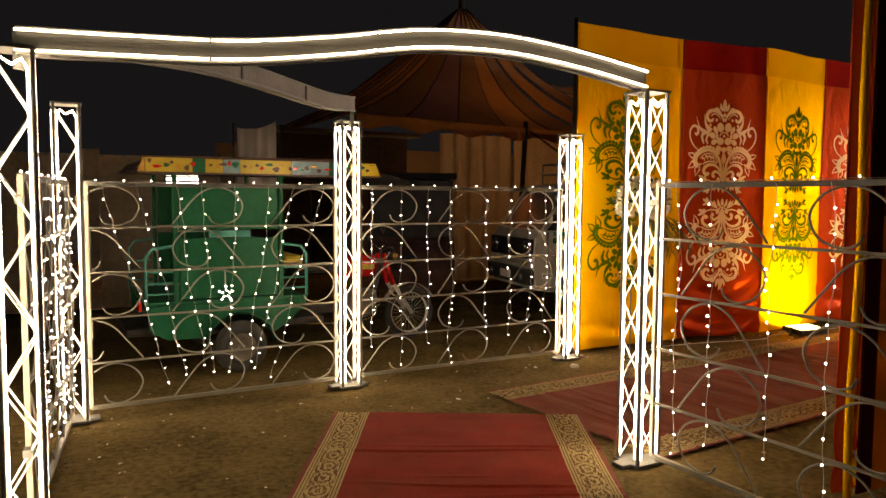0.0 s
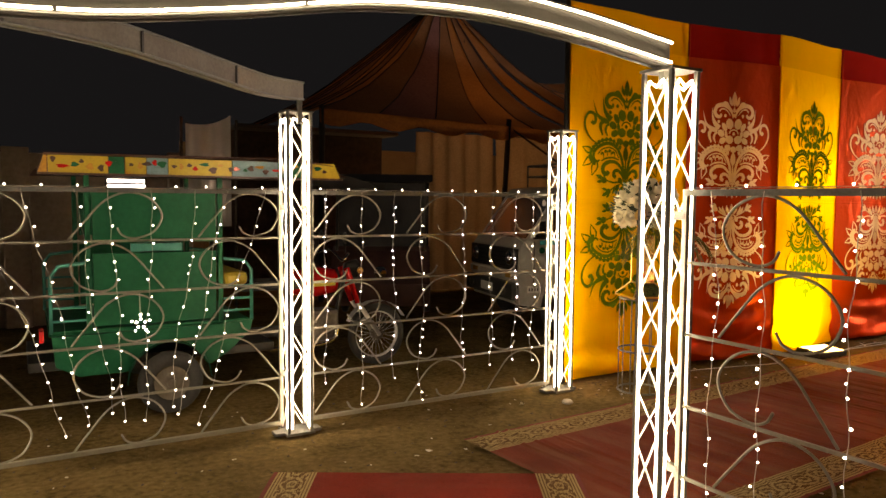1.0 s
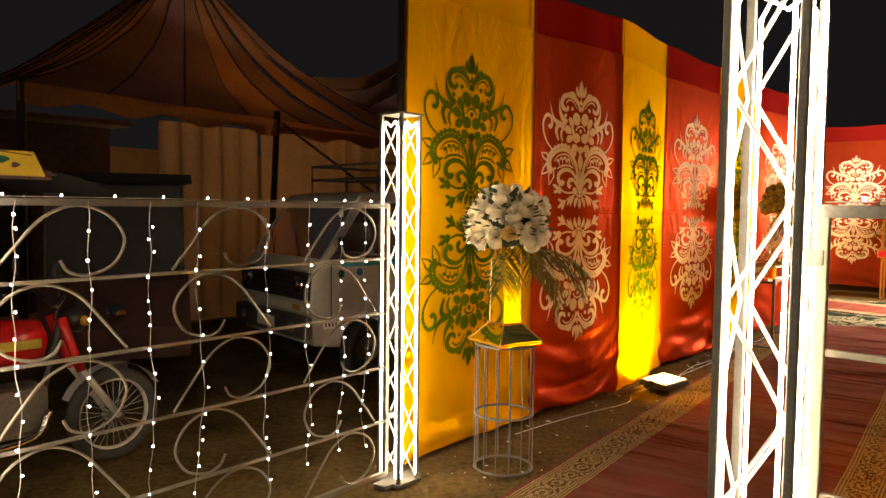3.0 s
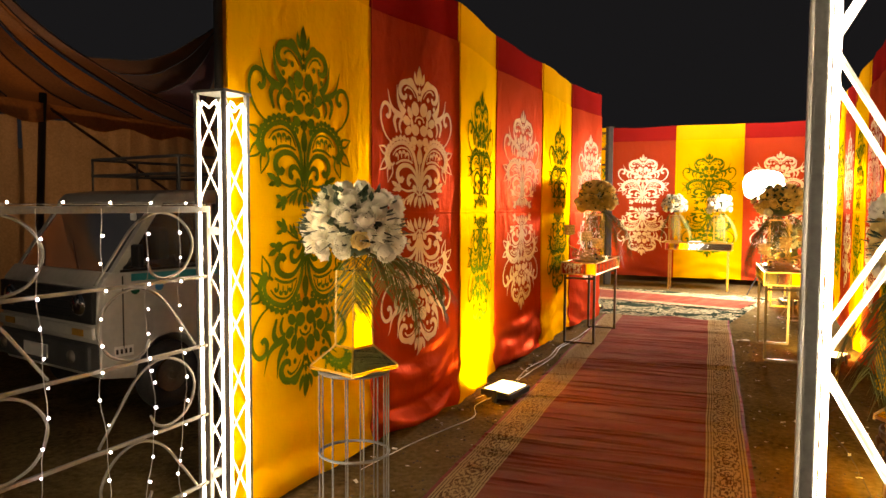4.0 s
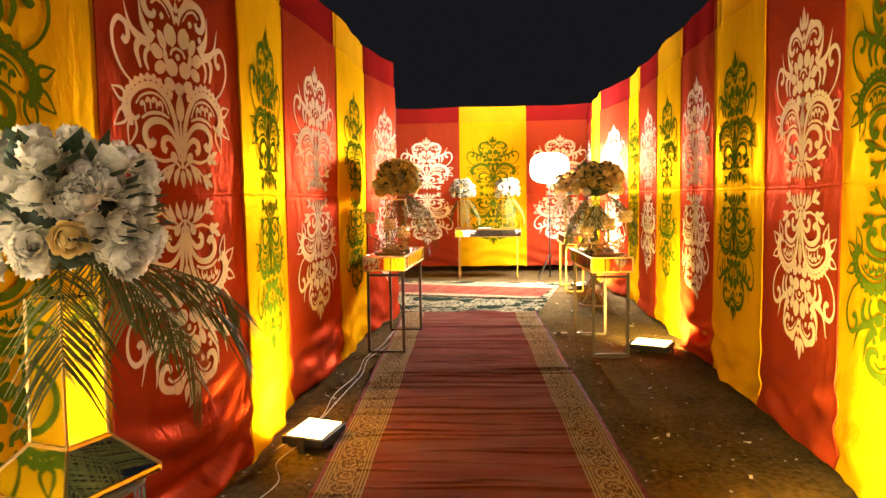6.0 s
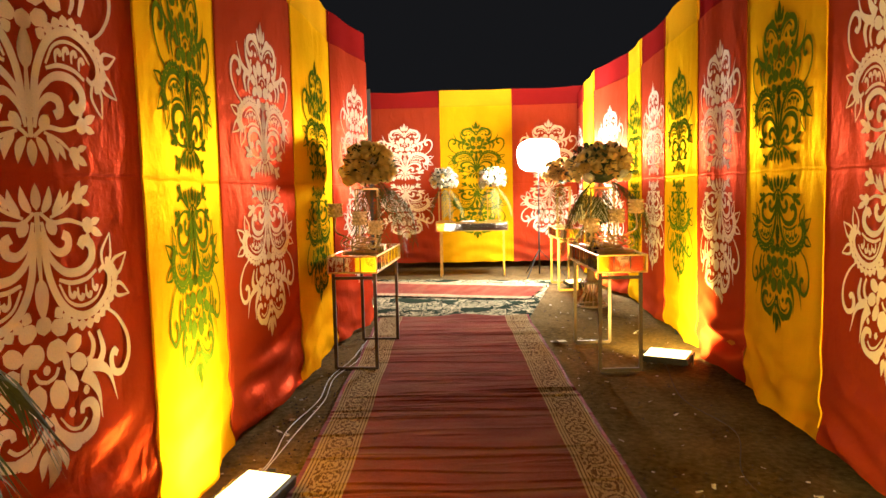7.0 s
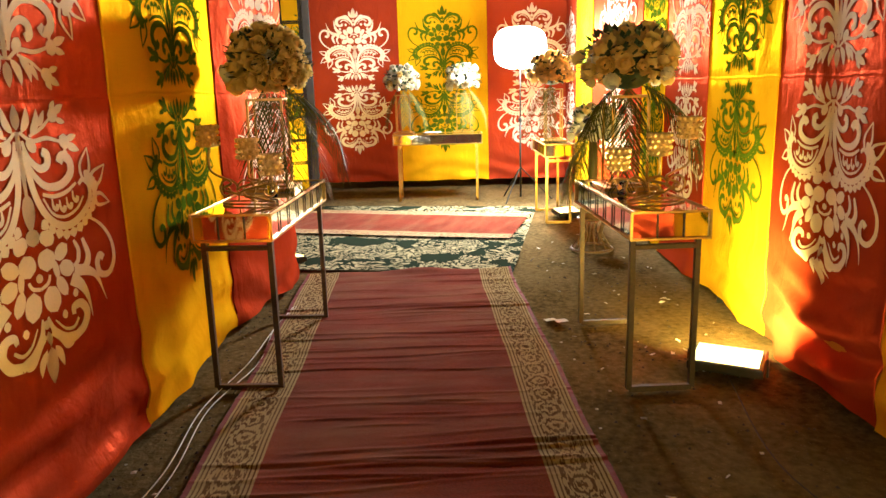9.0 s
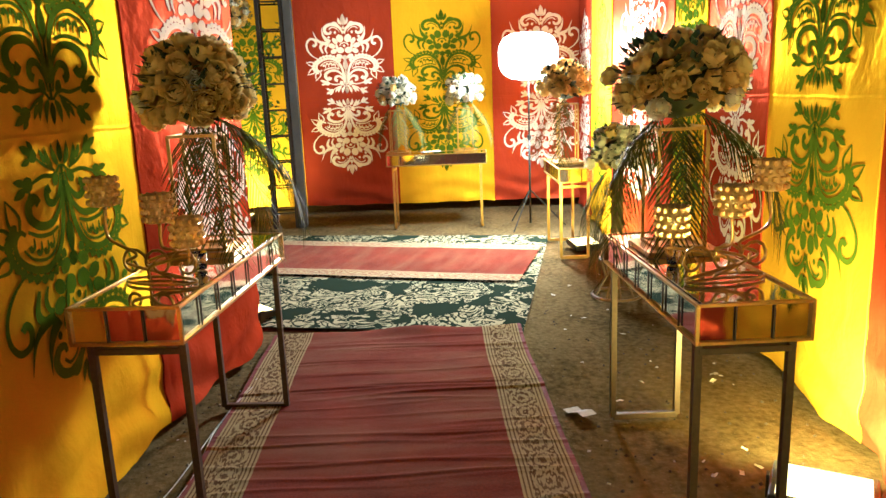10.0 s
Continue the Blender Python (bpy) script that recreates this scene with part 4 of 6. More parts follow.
def frond(base, ctrl, leaflets, length, droop, seed):
    """A feathered palm leaf: a thin rib and two rows of narrow leaflets."""
    rnd = random.Random(seed)
    rib = curve(ctrl, 8)
    me = Mesh()
    me.tube(rib, 0.0035, 4, taper=[1.2 - 0.9 * i / (len(rib) - 1) for i in range(len(rib))])
    n = len(rib)
    for k in range(leaflets):
        f = 0.12 + 0.86 * k / leaflets
        x = f * (n - 1)
        i = min(int(x), n - 2)
        p = rib[i].lerp(rib[i + 1], x - i)
        d = (rib[i + 1] - rib[i]).normalized()
        s = d.cross(Vector((0, 0, 1)))
        if s.length < 0.05:
            s = Vector((1, 0, 0))
        s.normalize()
        ln = length * (0.55 + 0.55 * math.sin(math.pi * min(1, 0.15 + 0.8 * f))) * rnd.uniform(0.85, 1.1)
        for sg in (-1, 1):
            tip = p + (s * sg * 0.72 + d * 0.75).normalized() * ln + Vector((0, 0, -droop * ln * rnd.uniform(0.6, 1.3)))
            mid = p.lerp(tip, 0.5) + Vector((0, 0, 0.10 * ln))
            w = d * 0.0062
            k0 = len(me.v)
            me.v += [tuple(p - w * 0.6), tuple(p + w * 0.6), tuple(mid - w), tuple(mid + w), tuple(tip)]
            me.f += [(k0, k0 + 1, k0 + 3, k0 + 2), (k0 + 2, k0 + 3, k0 + 4)]
    return me


def bouquet(m, seed, kind, label, width=0.29, height=0.21, count=60, fronds=(), green=190, bloom=0.66):
    rnd = random.Random(seed)
    root = thing("bouquet", label, "flowers", m, group="silk flower bouquets")
    core = Mesh().ball((0, 0, -0.02), width * 0.62, 12, 8, 0.8)
    part("foam", core, LEAF, root, "", True)
    spots = []
    tries = 0
    while len(spots) < count and tries < 4000:
        tries += 1
        z, t = rnd.uniform(-0.55, 1.0), rnd.uniform(0, 2 * math.pi)
        r = math.sqrt(max(0, 1 - z * z))
        lump = rnd.uniform(0.74, 1.12)
        p = Vector((r * math.cos(t) * width * lump, r * math.sin(t) * width * lump, z * height * lump))
        if all((p - q).length > 0.104 * bloom for q in spots):
            spots.append(p)
    for p in spots:
        nrm = Vector((p.x / width ** 2, p.y / width ** 2, p.z / height ** 2)).normalized()
        nrm = (nrm + Vector((rnd.uniform(-0.3, 0.3), rnd.uniform(-0.3, 0.3), rnd.uniform(-0.2, 0.3)))).normalized()
        q = nrm.to_track_quat("Z", "Y").to_matrix().to_4x4()
        s = rnd.uniform(1.0, 1.35) * bloom
        knd = kind if rnd.random() < 0.90 else ("cream" if kind == "white" else "white")
        part("flower", rnd.choice(BLOOMS[knd]), None, root, "", m=Matrix.Translation(p - nrm * 0.03) @ q @ Matrix.Rotation(rnd.uniform(0, 6), 4, "Z") @ Matrix.Diagonal((s, s, s, 1)))
    lv = Mesh()
    for _ in range(green):
        z, t = rnd.uniform(-0.5, 0.9), rnd.uniform(0, 2 * math.pi)
        r = math.sqrt(max(0, 1 - z * z))
        o = Vector((r * math.cos(t), r * math.sin(t), z))
        p = Vector((o.x * width, o.y * width, o.z * height)) * 0.93
        tip = p + (o + Vector((rnd.uniform(-0.5, 0.5), rnd.uniform(-0.5, 0.5), rnd.uniform(-0.3, 0.4)))).normalized() * rnd.uniform(0.040, 0.075)
        s = o.cross(Vector((0.2, 0.3, 1))).normalized() * 0.017
        md = p.lerp(tip, 0.45)
        b = o * 0.012
        k0 = len(lv.v)
        lv.v += [tuple(p), tuple(md + s), tuple(md + b), tuple(md - s), tuple(tip)]
        lv.f += [(k0, k0 + 1, k0 + 2), (k0, k0 + 2, k0 + 3), (k0 + 1, k0 + 4, k0 + 2), (k0 + 2, k0 + 4, k0 + 3)]
    part("foliage", lv, LEAF, root, "dark green leaves")
    for i, ctrl in enumerate(fronds):
        part("palm_frond", frond(None, ctrl, 26, 0.17, 0.55, seed * 10 + i), PALM, root, "dry feathered palm frond")
    return root


def fan(dx, dy, reach, drop, sweep=0.0):
    """Control points of a hanging frond that leaves the bouquet towards (dx, dy)."""
    d = Vector((dx, dy, 0)).normalized()
    s = Vector((-d.y, d.x, 0))
    return [(d * 0.04 + Vector((0, 0, -0.10))), (d * reach * 0.5 + s * sweep * 0.3 + Vector((0, 0, -0.10 - drop * 0.22))), (d * reach * 0.85 + s * sweep * 0.7 + Vector((0, 0, -0.10 - drop * 0.58))), (d * reach + s * sweep + Vector((0, 0, -0.10 - drop)))]


# ---- pedestals by the entrance ----
def mirror_vase(root, z0, h=0.50):
    body = Mesh()
    base, neck = 0.155, 0.066
    ring = lambda r, z: [(-r, -r, z), (r, -r, z), (r, r, z), (-r, r, z)]
    prof = [(base, z0), (base, z0 + 0.02), (neck + 0.006, z0 + 0.115), (neck, z0 + 0.125), (neck * 0.94, z0 + h), (neck * 0.7, z0 + h)]
    for (r0, a), (r1, b) in zip(prof, prof[1:]):
        q0, q1 = ring(r0, a), ring(r1, b)
        for i in range(4):
            j = (i + 1) % 4
            body.poly([q0[i], q0[j], q1[j], q1[i]])
    body.poly(list(reversed(ring(base, z0))))
    vase = part("vase", body, MIRROR, root, "mirror-panelled square flared vase")
    for i in range(4):
        pts = [Vector(ring(r, z)[i]) for r, z in prof[:5]]
        part("edge_strip", Mesh().tube(pts, 0.005, 5), GOLD, vase, "brass edge strip")
    for r, z in ((base, z0 + 0.012), (neck + 0.004, z0 + 0.12)):
        part("edge_strip", Mesh().tube(ring(r, z), 0.006, 5, closed=True), GOLD, vase)


def pedestal(m, filigree):
    st = thing("wire_pedestal", "round wire pedestal painted dull gold" if filigree else "round bare metal wire pedestal on the earth", "pedestal", m, group="flower pedestals")
    H, R = 0.76, 0.175
    mat = GOLD if filigree else STEEL
    ringp = lambda r, z: [(r * math.cos(2 * math.pi * i / 28), r * math.sin(2 * math.pi * i / 28), z) for i in range(28)]
    for z in (0.012, 0.34, H):
        part("ring", Mesh().tube(ringp(R, z), 0.008, 5, closed=True), mat, st, "", True)
    for k in range(14):
        t = 2 * math.pi * k / 14
        part("wire", Mesh().tube([(R * math.cos(t), R * math.sin(t), 0.01), (R * math.cos(t), R * math.sin(t), H)], 0.0042, 5), mat, st)
    part("top", Mesh().lathe([(0.0005, H), (R - 0.01, H), (R - 0.01, H + 0.006), (0.0005, H + 0.006)], 28), mat, st)
    if filigree:
        for z in (H - 0.145, H - 0.026):
            part("band", Mesh().lathe([(R + 0.020, z - 0.013), (R + 0.026, z - 0.012), (R + 0.026, z + 0.012), (R + 0.020, z + 0.013)], 32), BRONZE, st, "dark brass band")
        for k in range(14):
            t = 2 * math.pi * (k + 0.5) / 14
            c = Vector(((R + 0.029) * math.cos(t), (R + 0.029) * math.sin(t), H - 0.085))
            e = Vector((-math.sin(t), math.cos(t), 0))
            part("rosette", Mesh().tube([c + e * (0.030 * math.cos(a)) + Vector((0, 0, 0.036 * math.sin(a))) for a in [i * math.pi / 7 for i in range(14)]], 0.006, 4, closed=True), BRONZE, st)
            for w, hh, mt in ((0.021, 0.027, BRONZE), (0.009, 0.012, GOLD)):
                disc = Mesh()
                disc.v = [tuple(c + Vector((math.cos(t), math.sin(t), 0)) * (0.002 if mt is GOLD else 0) + e * w * math.cos(i * math.pi / 6) + Vector((0, 0, hh * math.sin(i * math.pi / 6)))) for i in range(12)]
                disc.f = [tuple(range(12))]
                part("medallion", disc, mt, st)
    va = thing("mirror_vase", "tall mirror vase with brass edges standing on a wire pedestal", "vase", m @ pose(0, 0, 0.768, 0, 0, 9 if filigree else 53))
    mirror_vase(va, 0.0)
    return st


pedestal(pose(5.03, 4.93, 0, 0, 0, 20), False)
bouquet(pose(5.03, 4.93, 1.48, 0, 0, 0), 1, "white", "white silk flowers with palm fronds in a mirror vase", 0.245, 0.225, 74,
        [fan(0.8, -0.75, 0.50, 0.22), fan(0.5, -0.95, 0.46, 0.30), fan(1, -0.2, 0.46, 0.34), fan(-0.8, -0.5, 0.34, 0.24), fan(0.1, -1, 0.36, 0.36), fan(0.9, 0.1, 0.40, 0.26)])
pedestal(pose(5.06, 2.42, 0, 0, 0, 20), True)
bouquet(pose(5.06, 2.42, 1.48, 0, 0, 0), 2, "white", "white silk flowers with palm fronds above a pierced pedestal", 0.25, 0.24, 80,
        [fan(-0.6, 0.8, 0.34, 0.40), fan(-0.9, 0.2, 0.30, 0.36), fan(0.2, 1, 0.36, 0.44), fan(-0.3, 0.9, 0.22, 0.5), fan(0.9, 0.5, 0.35, 0.4)])


# ---- mirror tables ----
def mirror_table(name, label, m, length=1.28, width=0.41, height=0.90, metal=BRONZE):
    """A console of two leg loops carrying a mirrored tray box; local x runs along it."""
    root = thing(name, label, "table", m, group="mirror consoles")
    bx = 0.13
    z0 = height - bx
    body = part("tray", Mesh().box((0, 0, height - bx / 2), (length - 0.012, width - 0.012, bx - 0.012)), MIRROR, root, "mirrored tray box")
    part("glass_top", Mesh().box((0, 0, height - 0.002), (length - 0.05, width - 0.05, 0.006)), MIRROR, body, "mirror top")
    t = 0.012
    for z in (z0, height):
        for y in (-width / 2, width / 2):
            part("edge_strip", Mesh().box((0, y, z), (length + t, t, t), bevel=0.002), GOLD, body, "brass edge strip")
        for x in (-length / 2, length / 2):
            part("edge_strip", Mesh().box((x, 0, z), (t, width - t, t), bevel=0.002), GOLD, body)
    for x in (-length / 2, length / 2):
        for y in (-width / 2, width / 2):
            part("edge_strip", Mesh().box((x, y, z0 + bx / 2), (t, t, bx - t)), GOLD, body)
    for k in range(1, 7):
        for y in (-width / 2, width / 2):
            part("joint", Mesh().box((-length / 2 + length * k / 7, y, z0 + bx / 2), (0.005, 0.006, bx - t)), BRONZE, body)
    for k in range(1, 3):
        for x in (-length / 2, length / 2):
            part("joint", Mesh().box((x, -width / 2 + width * k / 3, z0 + bx / 2), (0.006, 0.005, bx - t)), BRONZE, body)
    for sx in (-1, 1):
        xl, b = sx * (length / 2 - 0.07), 0.030
        leg = lambda y: part("leg", Mesh().tube([(xl, y, z0 - 0.004), (xl, y, 0.014)], b * 0.62, 4), metal, root)
        leg(-width / 2 + 0.03)
        leg(width / 2 - 0.03)
        part("foot_bar", Mesh().box((xl, 0, 0.014), (b, width - 0.06, b), bevel=0.003), metal, root)
        part("cross_bar", Mesh().box((xl, 0, z0 - 0.05), (b, width - 0.06, b * 0.8), bevel=0.003), metal, root)
    return root


def frame_stand(m, h=0.62, w=0.20, mat=GOLD):
    """An open brass box frame that carries a bouquet, with a mirrored foot."""
    root = thing("flower_stand", "tall open brass frame stand on a mirror console", "stand", m, group="brass flower stands")
    part("foot", Mesh().box((0, 0, 0.012), (w + 0.10, w + 0.10, 0.024), bevel=0.003), mat, root, "square brass foot")
    for sx in (-1, 1):
        for sy in (-1, 1):
            part("upright", Mesh().box((sx * w / 2, sy * w / 2, h / 2), (0.014, 0.014, h), bevel=0.002), mat, root)
    for z in (0.03, h):
        for s in (-1, 1):
            part("bar", Mesh().box((0, s * w / 2, z), (w, 0.013, 0.013)), mat, root)
            part("bar", Mesh().box((s * w / 2, 0, z), (0.013, w, 0.013)), mat, root)
    return root


def candle_holder(m):
    """Three crystal cups on scrolled brass wire arms."""
    root = thing("candle_holder", "scrolled brass wire candle holder with three amber crystal cups", "candle holder", m @ Matrix.Scale(1.22, 4), group="candle holders")
    for k, (x, y, h) in enumerate(((-0.15, 0.05, 0.13), (0.0, -0.02, 0.19), (0.16, 0.03, 0.25))):
        arm = curve([(0.05 - 0.09 * k, 0.0, 0.012), (x * 0.3 + 0.06, y * 0.4, 0.06), (x * 0.7 - 0.05, y, 0.10), (x, y, h * 0.6), (x, y, h)], 7)
        part("arm", Mesh().tube(arm, 0.0055, 5), GOLD, root, "curled brass arm", True)
        cup = part("cup", Mesh().lathe([(0.012, h), (0.040, h + 0.004), (0.043, h + 0.095), (0.039, h + 0.095), (0.036, h + 0.012), (0.002, h + 0.01)], 14, (x, y, 0)), CRYSTAL, root, "amber crystal cup", True)
        beads = Mesh()
        for r in range(4):
            for i in range(11):
                t = 2 * math.pi * (i + 0.5 * (r % 2)) / 11
                beads.ball((x + 0.045 * math.cos(t), y + 0.045 * math.sin(t), h + 0.016 + 0.024 * r), 0.0105, 5, 3)
        tagged(part("beading", beads, CRYSTAL, cup, "rows of faceted crystal beads"), kind="stuff")
    for s, x in ((1, -0.10), (-1, 0.10), (1, 0.0)):
        part("scroll", Mesh().tube([(x + s * 0.055 * (1 - 0.06 * i) * math.cos(i * 0.55), 0.012 * i / 14, 0.062 + 0.055 * (1 - 0.06 * i) * math.sin(i * 0.55)) for i in range(14)], 0.005, 5), GOLD, root, "", True)
    part("foot", Mesh().tube([(0.13 * math.cos(i * 0.5236), 0.05 * math.sin(i * 0.5236), 0.006) for i in range(12)], 0.005, 5, closed=True), GOLD, root, "", True)
    return root


LT, RT = (10.74, 4.95), (10.59, 2.87)
mirror_table("mirror_console", "mirrored console table on bronze legs beside the carpet", pose(*LT, 0, 0, 0, -1), length=1.32, width=0.40, height=0.945)
mirror_table("mirror_console", "mirrored console table on bronze legs on bare earth", pose(*RT, 0, 0, 0, 4), length=1.20, width=0.38, height=0.93)
frame_stand(pose(10.98, 4.97, 0.948, 0, 0, 4), 0.54)
bouquet(pose(10.98, 4.95, 1.68), 3, "cream", "cream silk roses with hanging palm fronds on a brass stand", 0.235, 0.215, 62,
        [fan(-1, -0.1, 0.16, 0.55, 0.04), fan(-0.8, -0.7, 0.24, 0.62), fan(-0.3, -1, 0.34, 0.66), fan(0.6, -0.8, 0.48, 0.62), fan(0.9, -0.4, 0.50, 0.40), fan(-0.9, 0.4, 0.2, 0.5), fan(0.2, -1, 0.42, 0.45)], bloom=0.74)
candle_holder(pose(10.42, 4.96, 0.948, 0, 0, 75))
frame_stand(pose(10.80, 2.88, 0.933, 0, 0, 4), 0.52)
bouquet(pose(10.83, 2.87, 1.64), 4, "cream", "cream silk roses, dark leaves and palm fronds on brass stand", 0.265, 0.20, 74,
        [fan(-0.2, 1, 0.36, 0.66), fan(-0.6, 0.8, 0.40, 0.56), fan(-0.9, 0.3, 0.26, 0.58), fan(0.3, 1, 0.36, 0.72), fan(-0.4, -1, 0.42, 0.42), fan(-0.7, -0.8, 0.46, 0.50), fan(-1, 0.0, 0.2, 0.5)], green=230, bloom=0.64)
candle_holder(pose(10.28, 2.83, 0.933, 0, 0, -75))
for x, y, z in ((10.62, 4.88, 0.948), (10.52, 2.95, 0.933)):
    t = thing("glass_cup", "small clear glass cup on the mirror console", "glass", pose(x, y, z))
    part("bowl", Mesh().lathe([(0.001, 0.004), (0.026, 0.004), (0.032, 0.075), (0.030, 0.075), (0.024, 0.008), (0.001, 0.008)], 14), CHROME, t, "", True)

# back of the yard: a pale console before the cloth, another beside the south wall
mirror_table("mirror_console", "mirrored console on pale brass legs before the back cloth", pose(16.65, 4.155, 0, 0, 0, 90), 1.20, 0.40, 0.90, GOLD)
for y, k, sd in ((4.62, "white", 5), (3.80, "white", 6)):
    frame_stand(pose(16.65, y, 0.905), 0.52, 0.18, GOLD)
    bouquet(pose(16.65, y, 1.62), sd, k, "white silk flowers on a brass stand before the back cloth", 0.23, 0.20, 50,
            [fan(-0.3, -1, 0.34, 0.5), fan(-0.4, 1, 0.25, 0.5), fan(-1, -0.3, 0.2, 0.5)])
t = thing("paper", "white folded sheet of paper on the back console", "paper", pose(16.52, 4.22, 0.912, 0, 0, 20))
part("sheet", Mesh().grid(4, 4, lambda u, v: ((u - 0.5) * 0.14, (v - 0.5) * 0.22, 0.014 * math.sin(u * 6) + 0.016)), PAPER, t)
mirror_table("mirror_console", "mirrored console on pale brass legs beside the south cloth", pose(15.05, 2.78, 0, 0, 0, 2), 1.0, 0.32, 0.88, GOLD)
frame_stand(pose(15.0, 2.78, 0.885), 0.58, 0.18)
bouquet(pose(15.0, 2.80, 1.66), 7, "cream", "cream silk flowers on a brass stand beside the south cloth", 0.26, 0.22, 56, [fan(-0.5, 0.9, 0.38, 0.6), fan(-1, 0.2, 0.3, 0.62), fan(-0.9, 0.5, 0.2, 0.7)])
pot = thing("cane_stand", "low round brown cane plant stand on the earth", "plant stand", pose(13.30, 2.62, 0))
for z, r in ((0.012, 0.19), (0.30, 0.13)):
    part("ring", Mesh().tube([(r * math.cos(i * 0.2618), r * math.sin(i * 0.2618), z) for i in range(24)], 0.012, 6, closed=True), CANE, pot, "", True)
for i in range(10):
    t = i * 0.6283
    part("cane", Mesh().tube([(0.185 * math.cos(t), 0.185 * math.sin(t), 0.01), (0.09 * math.cos(t), 0.09 * math.sin(t), 0.16), (0.13 * math.cos(t), 0.13 * math.sin(t), 0.30)], 0.008, 5), CANE, pot)
part("column", Mesh().lathe([(0.10, 0.29), (0.05, 0.36), (0.04, 1.0), (0.07, 1.06), (0.001, 1.06)], 14), CANE, pot, "slender column", True)
bouquet(pose(13.30, 2.62, 1.14), 8, "white", "white silk flowers drooping over a cane plant stand", 0.22, 0.20, 46, [fan(-0.5, 0.9, 0.3, 0.5), fan(-1, 0, 0.25, 0.5), fan(0.2, 1, 0.3, 0.6)])


# ---- flood lamps, stand light, corner pillar ----
def flood(p, aim, i):
    d = Vector((aim[0] - p[0], aim[1] - p[1], 0)).normalized()
    m = Matrix.Translation((p[0], p[1], 0)) @ Matrix.Rotation(math.atan2(d.y, d.x) - math.pi / 2, 4, "Z")
    root = thing("flood_lamp", "black flat flood lamp glowing amber on the earth", "lamp", m, group="ground flood lamps")
    tilt = Matrix.Rotation(radians(4), 3, "X")
    part("housing", Mesh().box((0, 0, 0.062), (0.38, 0.27, 0.050), tilt, 0.008), DARK_IRON, root, "black ribbed housing")
    part("glass", Mesh().box(tuple(Vector((0, 0, 0.062)) + tilt @ Vector((0, 0, 0.0275))), (0.33, 0.22, 0.006), tilt), FLOOD_GLOW, root, "glowing amber glass")
    for s in (-1, 1):
        part("bracket", Mesh().box((s * 0.20, 0, 0.05), (0.012, 0.04, 0.10), bevel=0.002), DARK_IRON, root)
    for k in range(5):
        part("fin", Mesh().box((-0.14 + 0.07 * k, 0, 0.028), (0.012, 0.22, 0.03)), DARK_IRON, root)


for i, (p, aim, w, c) in enumerate(FLOODS):
    flood(p, aim, i)
sl = thing("stand_light", "bright white flood light on a black tripod stand", "lamp", pose(*STAND_LIGHT[:2], 0))
part("pole", Mesh().tube([(0, 0, 0.05), (0, 0, 1.1)], 0.014, 8).tube([(0, 0, 1.05), (0, 0, 1.95)], 0.010, 8), DARK_IRON, sl, "", True)
for k in range(3):
    t = 0.5 + k * 2.094
    part("leg", Mesh().tube([(0, 0, 0.45), (0.42 * math.cos(t), 0.42 * math.sin(t), 0.01)], 0.009, 6), DARK_IRON, sl)
# head and glass drawn oversized: the lamp's glare is built into the oval
for y in (0.0,):
    glare_oval = lambda r, x: [(x, y + 0.34 * r * math.copysign(abs(math.cos(t)) ** 0.7, math.cos(t)), STAND_LIGHT[2] + 0.265 * r * math.copysign(abs(math.sin(t)) ** 0.7, math.sin(t))) for t in [2 * math.pi * i / 28 for i in range(28)]]
    shell = Mesh()
    for r, x in ((0.30, 0.13), (0.80, 0.07), (0.93, -0.005)):
        shell.v += glare_oval(r, x)
    shell.f = [(28 * k + i, 28 * k + (i + 1) % 28, 28 * k + 28 + (i + 1) % 28, 28 * k + 28 + i) for k in (0, 1) for i in range(28)] + [tuple(range(28))]
    head = part("head", shell, DARK_IRON, sl, "black lamp head", True)
    part("glass", Mesh().poly(glare_oval(1.0, -0.012)), STAND_GLOW, head, "glowing white lamp glass enlarged to take in its glare")
part("collar", Mesh().lathe([(0.014, 1.04), (0.024, 1.05), (0.024, 1.09), (0.014, 1.10)], 10), DARK_IRON, sl)

pil = thing("corner_pillar", "dark lattice pillar wound with green vine and flowers", "pillar", pose(16.9, 6.14, 0, 0, 0, 10))
for sx in (-1, 1):
    for sy in (-1, 1):
        part("upright", Mesh().box((sx * 0.14, sy * 0.14, 1.6), (0.045, 0.045, 3.2), bevel=0.004), DARK_IRON, pil)
for z in range(10):
    for s in (-1, 1):
        part("rung", Mesh().box((0, s * 0.14, 0.2 + 0.32 * z), (0.26, 0.02, 0.02)), DARK_IRON, pil)
        part("rung", Mesh().box((s * 0.14, 0, 0.2 + 0.32 * z), (0.02, 0.26, 0.02)), DARK_IRON, pil)
part("side_board", Mesh().box((-0.02, -0.215, 1.6), (0.30, 0.10, 3.2), bevel=0.006), DARK_STEEL, pil, "solid dark grey side board")
vine = Mesh()
rv = random.Random(12)
for i in range(240):
    z = rv.uniform(0.2, 3.1)
    t = z * 4.2 + rv.uniform(-0.5, 0.5)
    p = Vector((0.20 * math.cos(t), 0.20 * math.sin(t), z))
    q = p + Vector((rv.uniform(-1, 1), rv.uniform(-1, 1), rv.uniform(-1, 0.4))).normalized() * rv.uniform(0.05, 0.09)
    s = (q - p).cross(Vector((0.3, 0.2, 1))).normalized() * 0.022
    md = p.lerp(q, 0.5)
    vine.poly([p, md + s, q, md - s])
tagged(part("vine", vine, material("vine_leaf", (0.03, 0.10, 0.02), 0.5, vary=0.3), pil, "green vine leaves"), kind="stuff")
